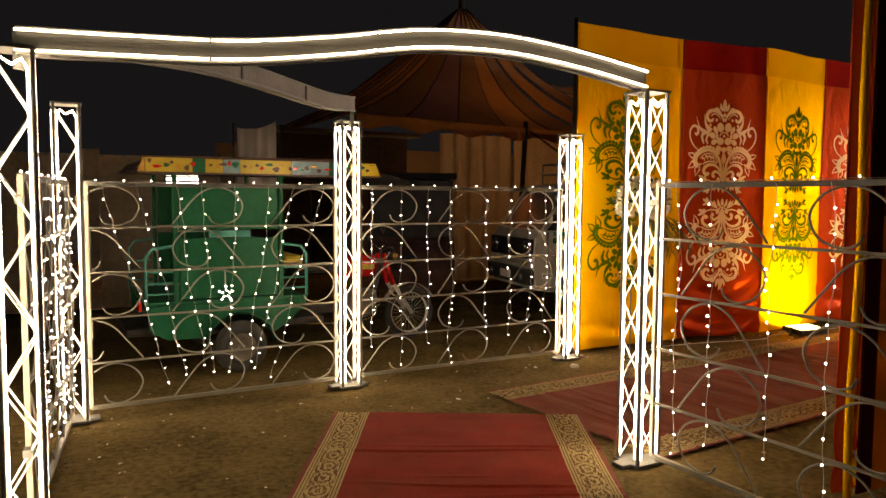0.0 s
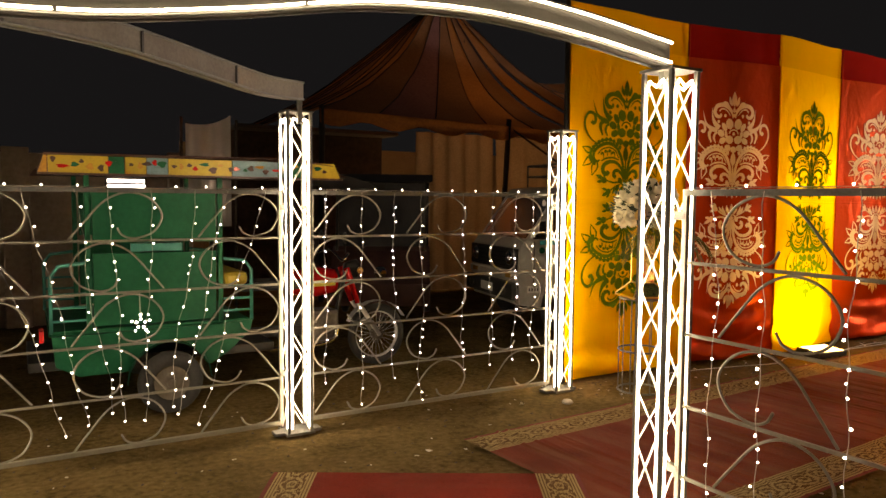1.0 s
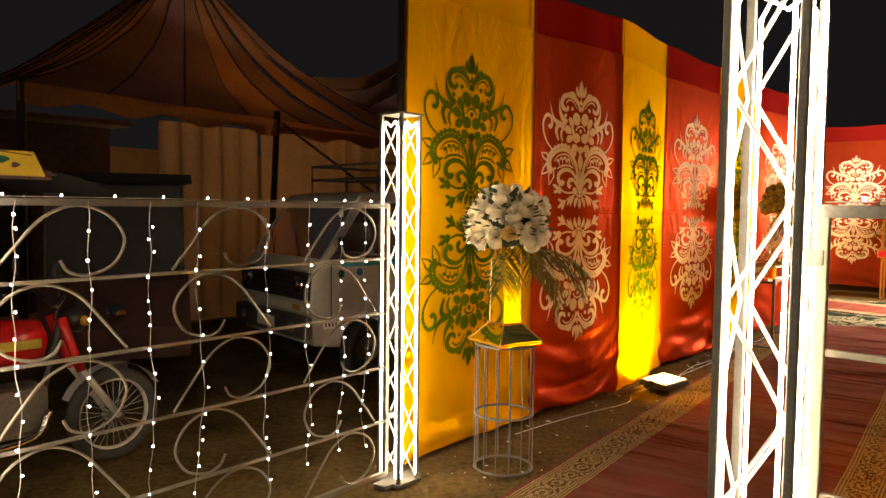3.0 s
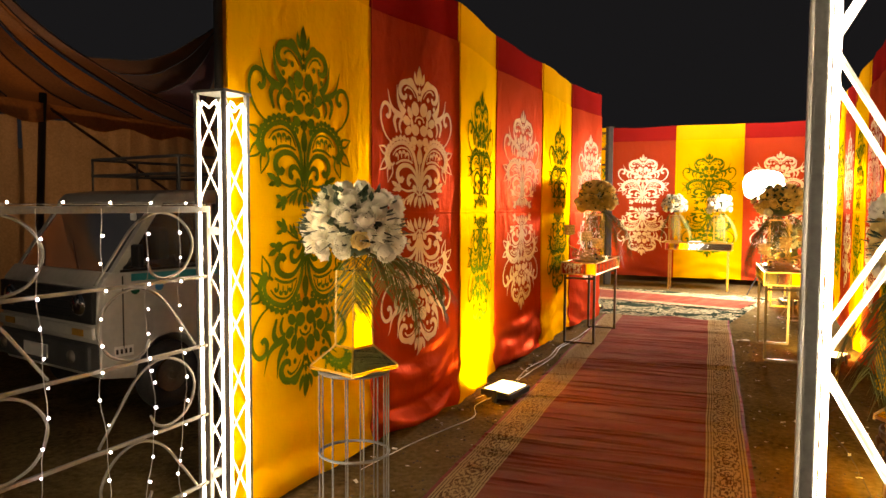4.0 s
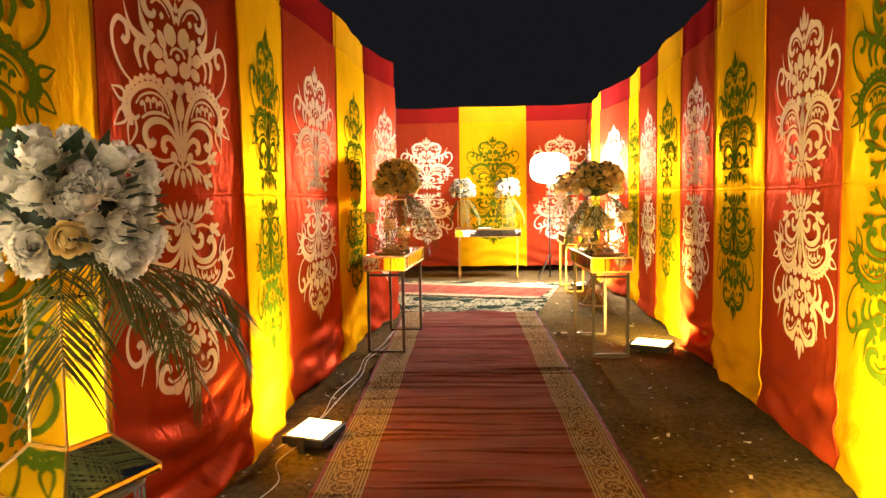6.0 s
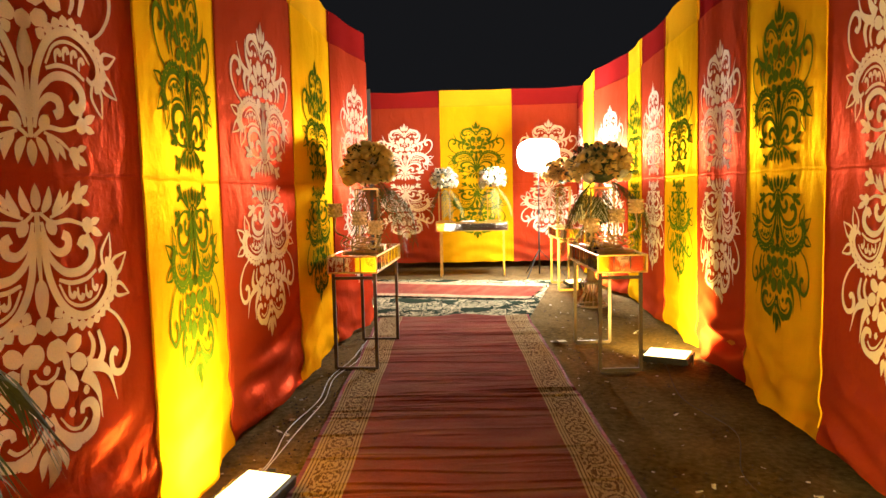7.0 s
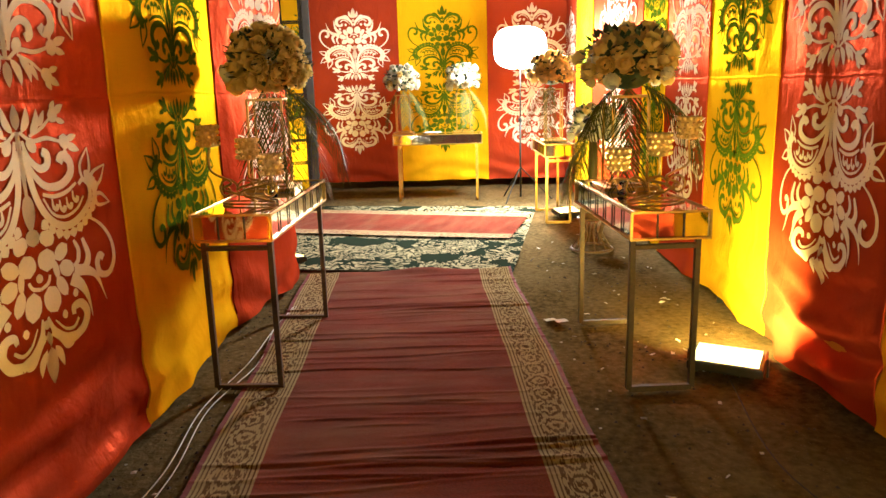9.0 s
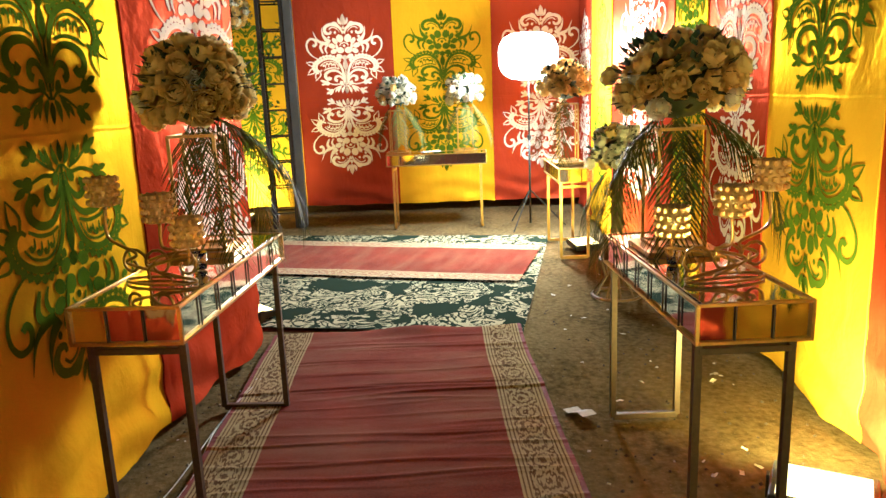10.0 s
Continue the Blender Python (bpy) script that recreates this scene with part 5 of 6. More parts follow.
bouquet(pose(16.75, 6.62, 2.62), 9, "cream", "yellow and white silk flowers on the corner pillar", 0.28, 0.24, 56)
for x, y in ((4.62, 5.42), (7.13, 5.42), (9.66, 5.42), (12.26, 5.24), (4.03, 2.01), (6.55, 2.01), (9.07, 2.01), (11.59, 2.01), (14.11, 2.01)):
    pl = thing("tent_pole", "thin dark steel pole holding the cloth wall", "pole", pose(x, y, 0), group="poles of the cloth walls")
    part("shaft", Mesh().tube([(0, 0, -0.02), (0, 0, 3.2)], 0.022, 8), DARK_IRON, pl, "", True)

# cables and scraps
for k, off in enumerate((0.0, 0.05)):
    cb = thing("cable", "white electric cable lying along the cloth wall", "cable")
    part("lead", Mesh().tube(curve([(7.4 + 0.62 * i, 5.06 + off - 0.02 * i / 7 + 0.07 * noise.noise((i * 0.9, off * 30, 0)) + 0.03 * (-1) ** i * (0.4 + off * 8), 0.010) for i in range(8)], 9), 0.0030, 5), CABLE, cb, "", True)
cb = thing("cable", "white cable running from the first flood lamp", "cable")
part("lead", Mesh().tube(curve([(7.5, 5.03, 0.03), (7.2, 5.1, 0.01), (6.9, 5.0, 0.01), (6.5, 5.08, 0.01), (6.1, 5.16, 0.01), (5.6, 5.22, 0.01)], 7), 0.0034, 5), CABLE, cb, "", True)
cb = thing("cable", "thin cable lying on bare earth by the south cloth", "cable")
part("lead", Mesh().tube(curve([(10.2, 2.45, 0.03), (9.3, 2.55, 0.005), (8.6, 2.42, 0.005), (7.9, 2.60, 0.005), (7.2, 2.5, 0.005), (6.2, 2.45, 0.005)], 7), 0.0032, 5), ROPE, cb, "", True)
rs = random.Random(21)
for i in range(70):
    if i < 44:
        x, y = rs.uniform(6.4, 14.5), rs.uniform(2.25, 3.15)
    elif i < 56:
        x, y = rs.uniform(3.3, 9.0), rs.uniform(4.9, 5.25)
    else:
        x, y = rs.uniform(0.4, 4.6), rs.uniform(3.3, 5.2)
    s = rs.uniform(0.008, 0.022)
    sc = thing("scrap", "crumpled pale scrap of litter on the earth", "litter", pose(x, y, 0.006, rs.uniform(-20, 20), rs.uniform(-20, 20), rs.uniform(0, 360)), group="scraps of litter")
    part("sheet", Mesh().grid(3, 3, lambda u, v: ((u - 0.5) * s * 2, (v - 0.5) * s * rs.uniform(0.9, 1.3), 0.35 * s * rs.random())), PAPER, sc)
st = thing("scrap", "folded white paper dropped beside the carpet", "litter", pose(11.18, 3.22, 0.012, 4, 6, 30), group="scraps of litter")
part("sheet", Mesh().grid(4, 4, lambda u, v: ((u - 0.5) * 0.16, (v - 0.5) * 0.09, 0.012 * math.sin(u * 6))), PAPER, st)
rk = thing("stone", "pale rough stone on the earth by the post", "stone", pose(4.25, 4.90, 0.02))
part("rock", Mesh().ball((0, 0, 0.0), 0.045, 7, 4, 0.45), PAPER, rk, "", True)

# crumbs of earth, chaff and torn leaves
rg = random.Random(77)
for nm, lab, mt, count, lo, hi in (("gravel", "small clods and pebbles strewn on the earth", ROPE, 1500, 0.004, 0.012), ("chaff", "pale chaff and torn bits on the earth", PAPER, 260, 0.004, 0.014)):
    bits = Mesh()
    for _ in range(count):
        x, y = rg.choice(((rg.uniform(4.4, 13.0), rg.uniform(2.15, 3.25)), (rg.uniform(4.6, 12.0), rg.uniform(4.7, 5.3)), (rg.uniform(-0.8, 4.4), rg.uniform(2.6, 5.9)), (rg.uniform(-0.5, 2.2), rg.uniform(1.2, 5.0))))
        r, t = rg.uniform(lo, hi), rg.uniform(0, 6)
        k0 = len(bits.v)
        flat = 0.7 if nm == "gravel" else 0.25
        for a in range(4):
            q = r * rg.uniform(0.6, 1.3)
            bits.v.append((x + q * math.cos(t + a * 1.57), y + q * math.sin(t + a * 1.57), 0.002 + r * 0.15 * rg.random()))
        bits.v.append((x + 0.2 * r, y - 0.1 * r, 0.004 + r * flat))
        bits.f += [(k0 + a, k0 + (a + 1) % 4, k0 + 4) for a in range(4)]
    tagged(part(nm, bits, mt), lab, nm, kind="stuff")


# ---- motor rickshaw behind the fence ----
def wheel(parent, c, r, w, rim_mat, axis="y", spokes=0, name="wheel"):
    """Tyre, rim and hub; spokes for a motorcycle wheel."""
    prof = []
    for i in range(13):
        t = 2 * math.pi * i / 12
        prof.append((r - w * 0.5 + w * 0.5 * math.cos(t), w * 0.5 * math.sin(t)))
    tyre = part(name, Mesh().lathe(prof, 32, c, axis), RUBBER, parent, "worn black tyre", True)
    ri = r - w
    if spokes:
        part("rim", Mesh().lathe([(ri + 0.012, -0.018), (ri - 0.008, -0.014), (ri - 0.008, 0.014), (ri + 0.012, 0.018)], 32, c, axis), SPOKE_STEEL, tyre, "bright steel rim", True)
        sp = Mesh()
        for k in range(spokes):
            t = 2 * math.pi * k / spokes
            t2 = t + (0.22 if k % 2 else -0.22)
            a = (0.035 * math.cos(t2), 0.02 if k % 4 < 2 else -0.02, 0.035 * math.sin(t2))
            b = (ri * math.cos(t), 0, ri * math.sin(t))
            sp.tube([(c[0] + a[0], c[1] + a[1], c[2] + a[2]), (c[0] + b[0], c[1] + b[1], c[2] + b[2])], 0.0022, 4)
        tagged(part("lacing", sp, SPOKE_STEEL, tyre, "thin steel spokes"), kind="stuff")
        part("hub", Mesh().lathe([(0.001, -0.05), (0.05, -0.045), (0.05, 0.045), (0.001, 0.05)], 16, c, axis), DUSTY, tyre, "", True)
    else:
        part("rim", Mesh().lathe([(ri + 0.01, -w * 0.42), (ri - 0.02, -w * 0.40), (ri * 0.55, -w * 0.22), (0.05, -w * 0.30), (0.001, -w * 0.34)], 24, c, axis), rim_mat, tyre, "dusty steel rim", True)
        part("hub", Mesh().lathe([(0.035, -w * 0.30), (0.03, -w * 0.46), (0.001, -w * 0.48)], 12, c, axis), DUSTY, tyre)
    return tyre


def rickshaw(m):
    root = thing("motor_rickshaw", "green passenger motor rickshaw with a painted roof, parked behind the fence", "rickshaw", m)
    for y in (-0.66, 0.66):
        wheel(root, (0.08, y, 0.225), 0.225, 0.115, DUSTY)
    part("chassis", Mesh().box((0.05, 0, 0.37), (1.7, 0.9, 0.07), bevel=0.01).box((0.95, 0, 0.40), (1.0, 0.10, 0.08)), DARK_IRON, root)
    arch_pts = [(0.08 + 0.28 * math.cos(math.pi * i / 8), 0.225 + 0.28 * math.sin(math.pi * i / 8)) for i in range(9)]
    skirt = [p for p in arch_pts if p[1] > 0.33] + [(-0.21, 0.32), (-0.50, 0.32), (-0.64, 0.40), (-0.66, 0.60), (0.48, 0.61), (0.68, 0.63), (0.66, 0.54), (0.50, 0.40), (0.37, 0.32)]
    for y0, y1 in ((-0.63, -0.60), (0.60, 0.63)):
        part("skirt", Mesh().prism(skirt, y0, y1), GREEN_BODY, root, "green enamelled side skirt")
    for y in (-0.70, 0.64):
        part("mudguard", Mesh().grid(10, 2, lambda i, j: (0.08 + 0.285 * math.cos(math.pi * i), y + 0.07 * j, 0.235 + 0.285 * math.sin(math.pi * i))), GREEN_BODY, root, "", True)
    part("floor_board", Mesh().box((0.0, 0, 0.62), (1.32, 1.22, 0.03), bevel=0.006), GREEN_BODY, root)
    for y in (-0.60, 0.60):
        part("side_panel", Mesh().box((0.01, y, 0.90), (0.82, 0.025, 0.50), bevel=0.006), GREEN_BODY, root, "lower green side panel")
        part("side_panel", Mesh().box((0.01, y, 1.405), (0.82, 0.025, 0.37), bevel=0.006), GREEN_BODY, root, "upper green side panel")
        part("trim_strip", Mesh().box((0.01, y, 1.185), (0.34, 0.020, 0.055)), TEAL_PIPE, root)
        for x in (-0.43, 0.45):
            part("post", Mesh().box((x, y, 1.16), (0.035, 0.035, 1.08), bevel=0.004), GREEN_BODY, root)
        for x in (-0.66, 0.68):
            part("post", Mesh().tube([(x, y, 0.62), (x, y, 1.00), (x + (0.05 if x < 0 else -0.05), y, 1.07), (x + (0.22 if x < 0 else -0.22), y, 1.09)], 0.014, 6), TEAL_PIPE, root, "bent teal pipe", True)
        for z in (0.70, 0.79, 0.88):
            part("rail", Mesh().tube([(-0.66, y, z), (-0.44, y, z)], 0.010, 6), TEAL_PIPE, root)
            part("rail", Mesh().tube([(0.46, y, z), (0.68, y, z)], 0.010, 6), TEAL_PIPE, root)
    part("seat", Mesh().box((0.0, 0, 0.92), (0.34, 1.12, 0.12), bevel=0.03), SEAT, root, "black vinyl bench")
    part("seat", Mesh().box((0.58, 0, 0.93), (0.18, 1.1, 0.10), bevel=0.03), PAINT_YELLOW, root, "yellow vinyl bench")
    part("backrest", Mesh().box((0.10, 0, 1.25), (0.10, 1.12, 0.42), bevel=0.03), SEAT, root)
    roof = part("roof", Mesh().prism([(-0.74, 1.70), (-0.66, 1.79), (-0.40, 1.815), (0.9, 1.82), (1.25, 1.79), (1.42, 1.70)], -0.68, 0.68), PAINT_DARK, root, "painted roof")
    part("awning", Mesh().grid(12, 8, lambda i, j: (1.30 + 0.42 * i, -0.62 + 1.24 * j, 1.73 - 0.10 * i * i)), SEAT, root, "black front awning")
    xs = [-0.72, -0.66, -0.30, -0.20, -0.06, 0.08, 0.52, 0.86, 1.06, 1.36]
    cols = [ORANGE, PAINT_YELLOW, GREEN_BODY, PAINT_YELLOW, PAINT_SKY, PAINT_YELLOW, PAINT_SKY, GREEN_BODY, PAINT_YELLOW]
    for k in range(9):
        a, b = xs[k], xs[k + 1]
        part("painted_board", Mesh().prism([(a + 0.003, 1.69), (b - 0.003, 1.69), (b - 0.003 - (0.05 if k == 8 else 0), 1.805), (a + 0.003 + (0.04 if k == 0 else 0), 1.805)], -0.70, -0.682), cols[k], roof, "board painted in bright ornament")
    rk = random.Random(8)
    for k in range(34):
        x, z = -0.62 + 0.056 * k + rk.uniform(-0.015, 0.015), rk.uniform(1.72, 1.78)
        w, h = rk.uniform(0.012, 0.035), rk.uniform(0.010, 0.024)
        part("ornament", Mesh().prism([(x + w * math.cos(a) * (1 + 0.4 * math.sin(3 * a + k)), z + h * math.sin(a)) for a in [i * math.pi / 5 for i in range(10)]], -0.706, -0.70), (PAINT_DARK, MOTO_RED, GREEN_BODY, PAINT_DARK, ORANGE)[k % 5], roof)
    part("roof_edge", Mesh().tube([(-0.68, -0.69, 1.808), (0.9, -0.69, 1.826), (1.3, -0.69, 1.79)], 0.012, 5), PAINT_DARK, roof, "dull red edge moulding")
    part("lower_edge", Mesh().box((0.33, -0.69, 1.685), (2.1, 0.03, 0.015)), PAINT_DARK, roof)
    part("lamp_bar", Mesh().box((-0.72, -0.64, 0.62), (0.03, 0.12, 0.08), bevel=0.006), MOTO_RED, root, "red tail lamp")
    # motorcycle front
    c = (2.03, 0.06, 0.285)
    fw = wheel(root, c, 0.285, 0.072, CHROME, spokes=28)
    part("mudguard", Mesh().grid(10, 2, lambda i, j: (c[0] + 0.315 * math.cos(0.5 + 2.2 * i), c[1] - 0.045 + 0.09 * j, c[2] + 0.315 * math.sin(0.5 + 2.2 * i))), SPOKE_STEEL, root, "steel mudguard", True)
    for dy in (-0.075, 0.075):
        fork = part("fork", Mesh().tube([(c[0], c[1] + dy, c[2]), (1.80, c[1] + dy, 0.62)], 0.020, 8), SPOKE_STEEL, root, "steel fork leg", True)
        part("fork_shroud", Mesh().tube([(1.81, c[1] + dy, 0.60), (1.70, c[1] + dy, 0.92)], 0.028, 8), MOTO_RED, fork, "red fork shroud", True)
    part("handlebar", Mesh().tube(curve([(1.56, c[1] - 0.36, 1.02), (1.66, c[1] - 0.22, 1.06), (1.70, c[1], 0.97), (1.66, c[1] + 0.22, 1.06), (1.56, c[1] + 0.36, 1.02)], 6), 0.012, 6), CHROME, root, "", True)
    part("headlamp", Mesh().lathe([(0.001, -0.10), (0.06, -0.08), (0.085, 0.0), (0.088, 0.03), (0.07, 0.035), (0.001, 0.045)], 16, (1.80, c[1], 0.90), "x"), DARK_IRON, root, "round headlamp", True)
    part("indicator", Mesh().ball((1.80, c[1] - 0.15, 0.90), 0.03, 8, 5), ORANGE, root, "orange indicator", True)
    part("tank", Mesh().lathe([(0.001, -0.26), (0.10, -0.22), (0.135, 0.0), (0.12, 0.18), (0.001, 0.24)], 16, (1.42, c[1], 0.80), "x"), MOTO_RED, root, "red fuel tank", True)
    part("tank_stripe", Mesh().box((1.44, c[1] - 0.135, 0.80), (0.26, 0.012, 0.05), bevel=0.004), PAINT_YELLOW, root)
    part("saddle", Mesh().box((1.02, c[1], 0.80), (0.56, 0.24, 0.09), bevel=0.03), SEAT, root, "black saddle")
    part("engine", Mesh().box((1.45, c[1], 0.42), (0.34, 0.24, 0.28), bevel=0.04), DUSTY, root, "dusty engine block")
    part("exhaust", Mesh().tube(curve([(1.60, c[1] - 0.14, 0.42), (1.50, c[1] - 0.16, 0.28), (1.1, c[1] - 0.16, 0.26), (0.8, c[1] - 0.16, 0.28)], 5), 0.022, 8), CHROME, root, "", True)
    part("frame_tube", Mesh().tube([(1.72, c[1], 0.86), (1.60, c[1], 0.40), (1.2, c[1], 0.30), (0.9, c[1], 0.42)], 0.022, 6), DARK_IRON, root)
    for dy in (-0.2, 0.2):
        part("mirror", Mesh().lathe([(0.001, -0.008), (0.05, -0.004), (0.05, 0.006), (0.001, 0.008)], 12, (1.60, c[1] + dy * 1.4, 1.20), "x").tube([(1.64, c[1] + dy, 1.06), (1.60, c[1] + dy * 1.4, 1.18)], 0.005, 5), DARK_IRON, root)
    return root


rickshaw(pose(1.53, 6.76, 0))


# ---- white van beside the tent ----
def van(m):
    root = thing("van", "dusty white van with turquoise stripe and roof rack, parked", "van", m)
    W = 1.40

    def shell(mesh, name, mat, label, r=0.025):
        me = mesh.data(name, mat)
        bm = bmesh.new()
        bm.from_mesh(me)
        bmesh.ops.recalc_face_normals(bm, faces=bm.faces[:])
        bmesh.ops.bevel(bm, geom=bm.edges[:], offset=r, segments=2, profile=0.6, affect="EDGES")
        bm.to_mesh(me)
        bm.free()
        return part(name, me, None, root, label)

    arch_at = lambda x: [(x + 0.30 * math.cos(t), 0.30 + 0.30 * math.sin(t)) for t in [math.pi * i / 8 for i in range(9)]]
    hull = [(0.03, 0.34), (0.0, 0.62), (0.02, 1.00), (0.10, 1.10), (3.20, 1.10), (3.22, 0.95), (3.22, 0.34)] + arch_at(2.50) + arch_at(0.60)
    shell(Mesh().prism(hull, 0.0, W), "body", VAN_WHITE, "dusty white lower body", 0.018)
    shell(Mesh().prism([(0.44, 1.60), (0.52, 1.68), (0.80, 1.71), (2.95, 1.72), (3.14, 1.66), (3.18, 1.60)], 0.02, W - 0.02), "roof", VAN_WHITE, "dull white roof")
    for y in (0.035, W - 0.035):
        for (x0, z0), (x1, z1), w in (((0.12, 1.09), (0.49, 1.62), 0.075), ((1.06, 1.09), (1.06, 1.62), 0.09), ((2.02, 1.09), (2.02, 1.62), 0.09), ((3.12, 1.09), (3.10, 1.62), 0.12)):
            part("pillar", Mesh().prism([(x0, z0), (x0 + w, z0), (x1 + w, z1), (x1, z1)], y - 0.025, y + 0.025), VAN_WHITE, root, "white window pillar")
        part("side_window", Mesh().prism([(0.22, 1.10), (1.06, 1.10), (1.06, 1.61), (0.57, 1.61)], y - 0.003, y + 0.003), VAN_GLASS, root, "dusty door window")
        for x0, x1 in ((1.15, 2.02), (2.11, 3.11)):
            part("side_window", Mesh().prism([(x0, 1.10), (x1, 1.10), (x1, 1.61), (x0, 1.61)], y - 0.003, y + 0.003), GLASS_DARK, root, "dark side window")
        part("window_ledge", Mesh().box((0.64, y, 1.105), (0.90, 0.055, 0.02)), DARK_IRON, root)
    for y in (-0.003, W + 0.003):
        part("stripe", Mesh().box((1.72, y, 1.055), (2.90, 0.006, 0.052)), TURQ, root, "turquoise waist stripe")
        for x in (0.20, 1.08):
            part("door_line", Mesh().box((x, y, 0.80), (0.008, 0.006, 0.54)), DARK_IRON, root)
        part("door_handle", Mesh().box((0.96, y, 0.96), (0.11, 0.03, 0.025), bevel=0.005), DARK_IRON, root)
        part("sticker", Mesh().lathe([(0.001, -0.003), (0.036, -0.002), (0.036, 0.002), (0.001, 0.003)], 10, (0.50, y, 0.975), "y"), BLUE, root, "blue sticker")
        part("sticker", Mesh().lathe([(0.001, -0.003), (0.038, -0.002), (0.038, 0.002), (0.001, 0.003)], 9, (0.30, y, 0.965), "y"), GREEN_BODY, root, "green sticker")
        part("mark", Mesh().box((0.20, y, 0.52), (0.15, 0.006, 0.075)), WHITE_PAINT, root, "small pale plate with plain bars")
        for k in range(4):
            part("mark", Mesh().box((0.145 + 0.035 * k, y * 1.001 - 0.003, 0.52), (0.016, 0.006, 0.035)), DARK_IRON, root)
    a, b = Vector((0.13, 0, 1.10)), Vector((0.50, 0, 1.61))
    glass = Mesh().grid(1, 1, lambda i, j: a.lerp(b, j) + Vector((0, 0.07 + (W - 0.14) * i, 0)))
    part("windscreen", glass, VAN_GLASS, root, "dusty windscreen")
    part("dashboard", Mesh().box((0.42, W / 2, 1.06), (0.34, W - 0.16, 0.14), bevel=0.03), DARK_IRON, root, "dark dashboard")
    part("steering_wheel", Mesh().tube([(0.62 + 0.05 * math.cos(t), W - 0.38 + 0.18 * math.sin(t), 1.16 + 0.15 * math.cos(t)) for t in [i * math.pi / 8 for i in range(16)]], 0.013, 6, closed=True), SEAT, root, "", True)
    for y in (0.38, W - 0.38):
        part("seat_back", Mesh().box((1.10, y, 1.14), (0.12, 0.44, 0.50), bevel=0.04), SEAT, root, "dark seat back")
    part("windscreen_sticker", Mesh().lathe([(0.001, -0.002), (0.045, -0.001), (0.001, 0.002)], 12, (0.40, 0.16, 1.50), "x"), WHITE_PAINT, root)
    part("rear_view_mirror", Mesh().box((0.56, W / 2, 1.54), (0.03, 0.20, 0.06), bevel=0.01), DARK_IRON, root)
    for y in (0.06, W - 0.06):
        for x in (0.60, 2.50):
            wheel(root, (x, y, 0.27), 0.27, 0.15, DUSTY)
    part("grille", Mesh().box((0.004, W / 2, 0.86), (0.05, W - 0.05, 0.25), bevel=0.008), DARK_IRON, root, "black front panel with grille")
    for k in range(4):
        part("grille_bar", Mesh().box((-0.024, W / 2, 0.78 + 0.05 * k), (0.012, W - 0.62, 0.012)), SEAT, root)
    part("front_band", Mesh().box((-0.005, W / 2, 0.67), (0.05, W - 0.02, 0.085), bevel=0.015), VAN_WHITE, root, "white band over the bumper")
    part("bumper", Mesh().box((-0.03, W / 2, 0.50), (0.10, W + 0.02, 0.20), bevel=0.025), DARK_STEEL, root, "dark bumper")
    for y in (0.20, W - 0.20):
        part("headlamp", Mesh().lathe([(0.001, -0.050), (0.06, -0.042), (0.085, -0.02), (0.09, 0.03)], 18, (-0.004, y, 0.87), "x"), CHROME, root, "round headlamp", True)
        part("fog_lamp", Mesh().lathe([(0.001, -0.028), (0.045, -0.02), (0.05, 0.02)], 14, (-0.075, y, 0.50), "x"), DUSTY, root, "round fog lamp", True)
        part("indicator", Mesh().box((-0.03, y, 0.67), (0.012, 0.15, 0.05), bevel=0.004), ORANGE, root)
    part("plate", Mesh().box((-0.085, W / 2, 0.50), (0.01, 0.34, 0.10)), WHITE_PAINT, root, "white number plate with plain bars")
    for y in (0.45, 0.95):
        part("wiper", Mesh().tube([(0.12, y, 1.10), (0.25, y + 0.30, 1.30)], 0.007, 4), DARK_IRON, root)
    part("side_mirror", Mesh().box((0.24, -0.13, 1.22), (0.05, 0.10, 0.17), bevel=0.015).tube([(0.24, -0.09, 1.18), (0.22, 0.03, 1.12)], 0.010, 5), DARK_IRON, root, "black door mirror")
    rack = part("roof_rack", Mesh().tube([(0.75, 0.08, 1.98), (2.9, 0.08, 1.98), (2.9, W - 0.08, 1.98), (0.75, W - 0.08, 1.98)], 0.014, 6, closed=True).tube([(0.75, 0.08, 1.84), (2.9, 0.08, 1.84), (2.9, W - 0.08, 1.84), (0.75, W - 0.08, 1.84)], 0.014, 6, closed=True), STEEL, root, "grey pipe roof rack")
    for x in (0.75, 1.18, 1.61, 2.04, 2.47, 2.9):
        for y in (0.08, W - 0.08):
            part("rack_post", Mesh().tube([(x, y, 1.70), (x, y, 1.98)], 0.011, 5), STEEL, rack)
        part("slat", Mesh().box((x, W / 2, 1.84), (0.03, W - 0.16, 0.015)), STEEL, rack)
    return root


van(pose(5.57, 7.35, 0, 0, 0, -11))


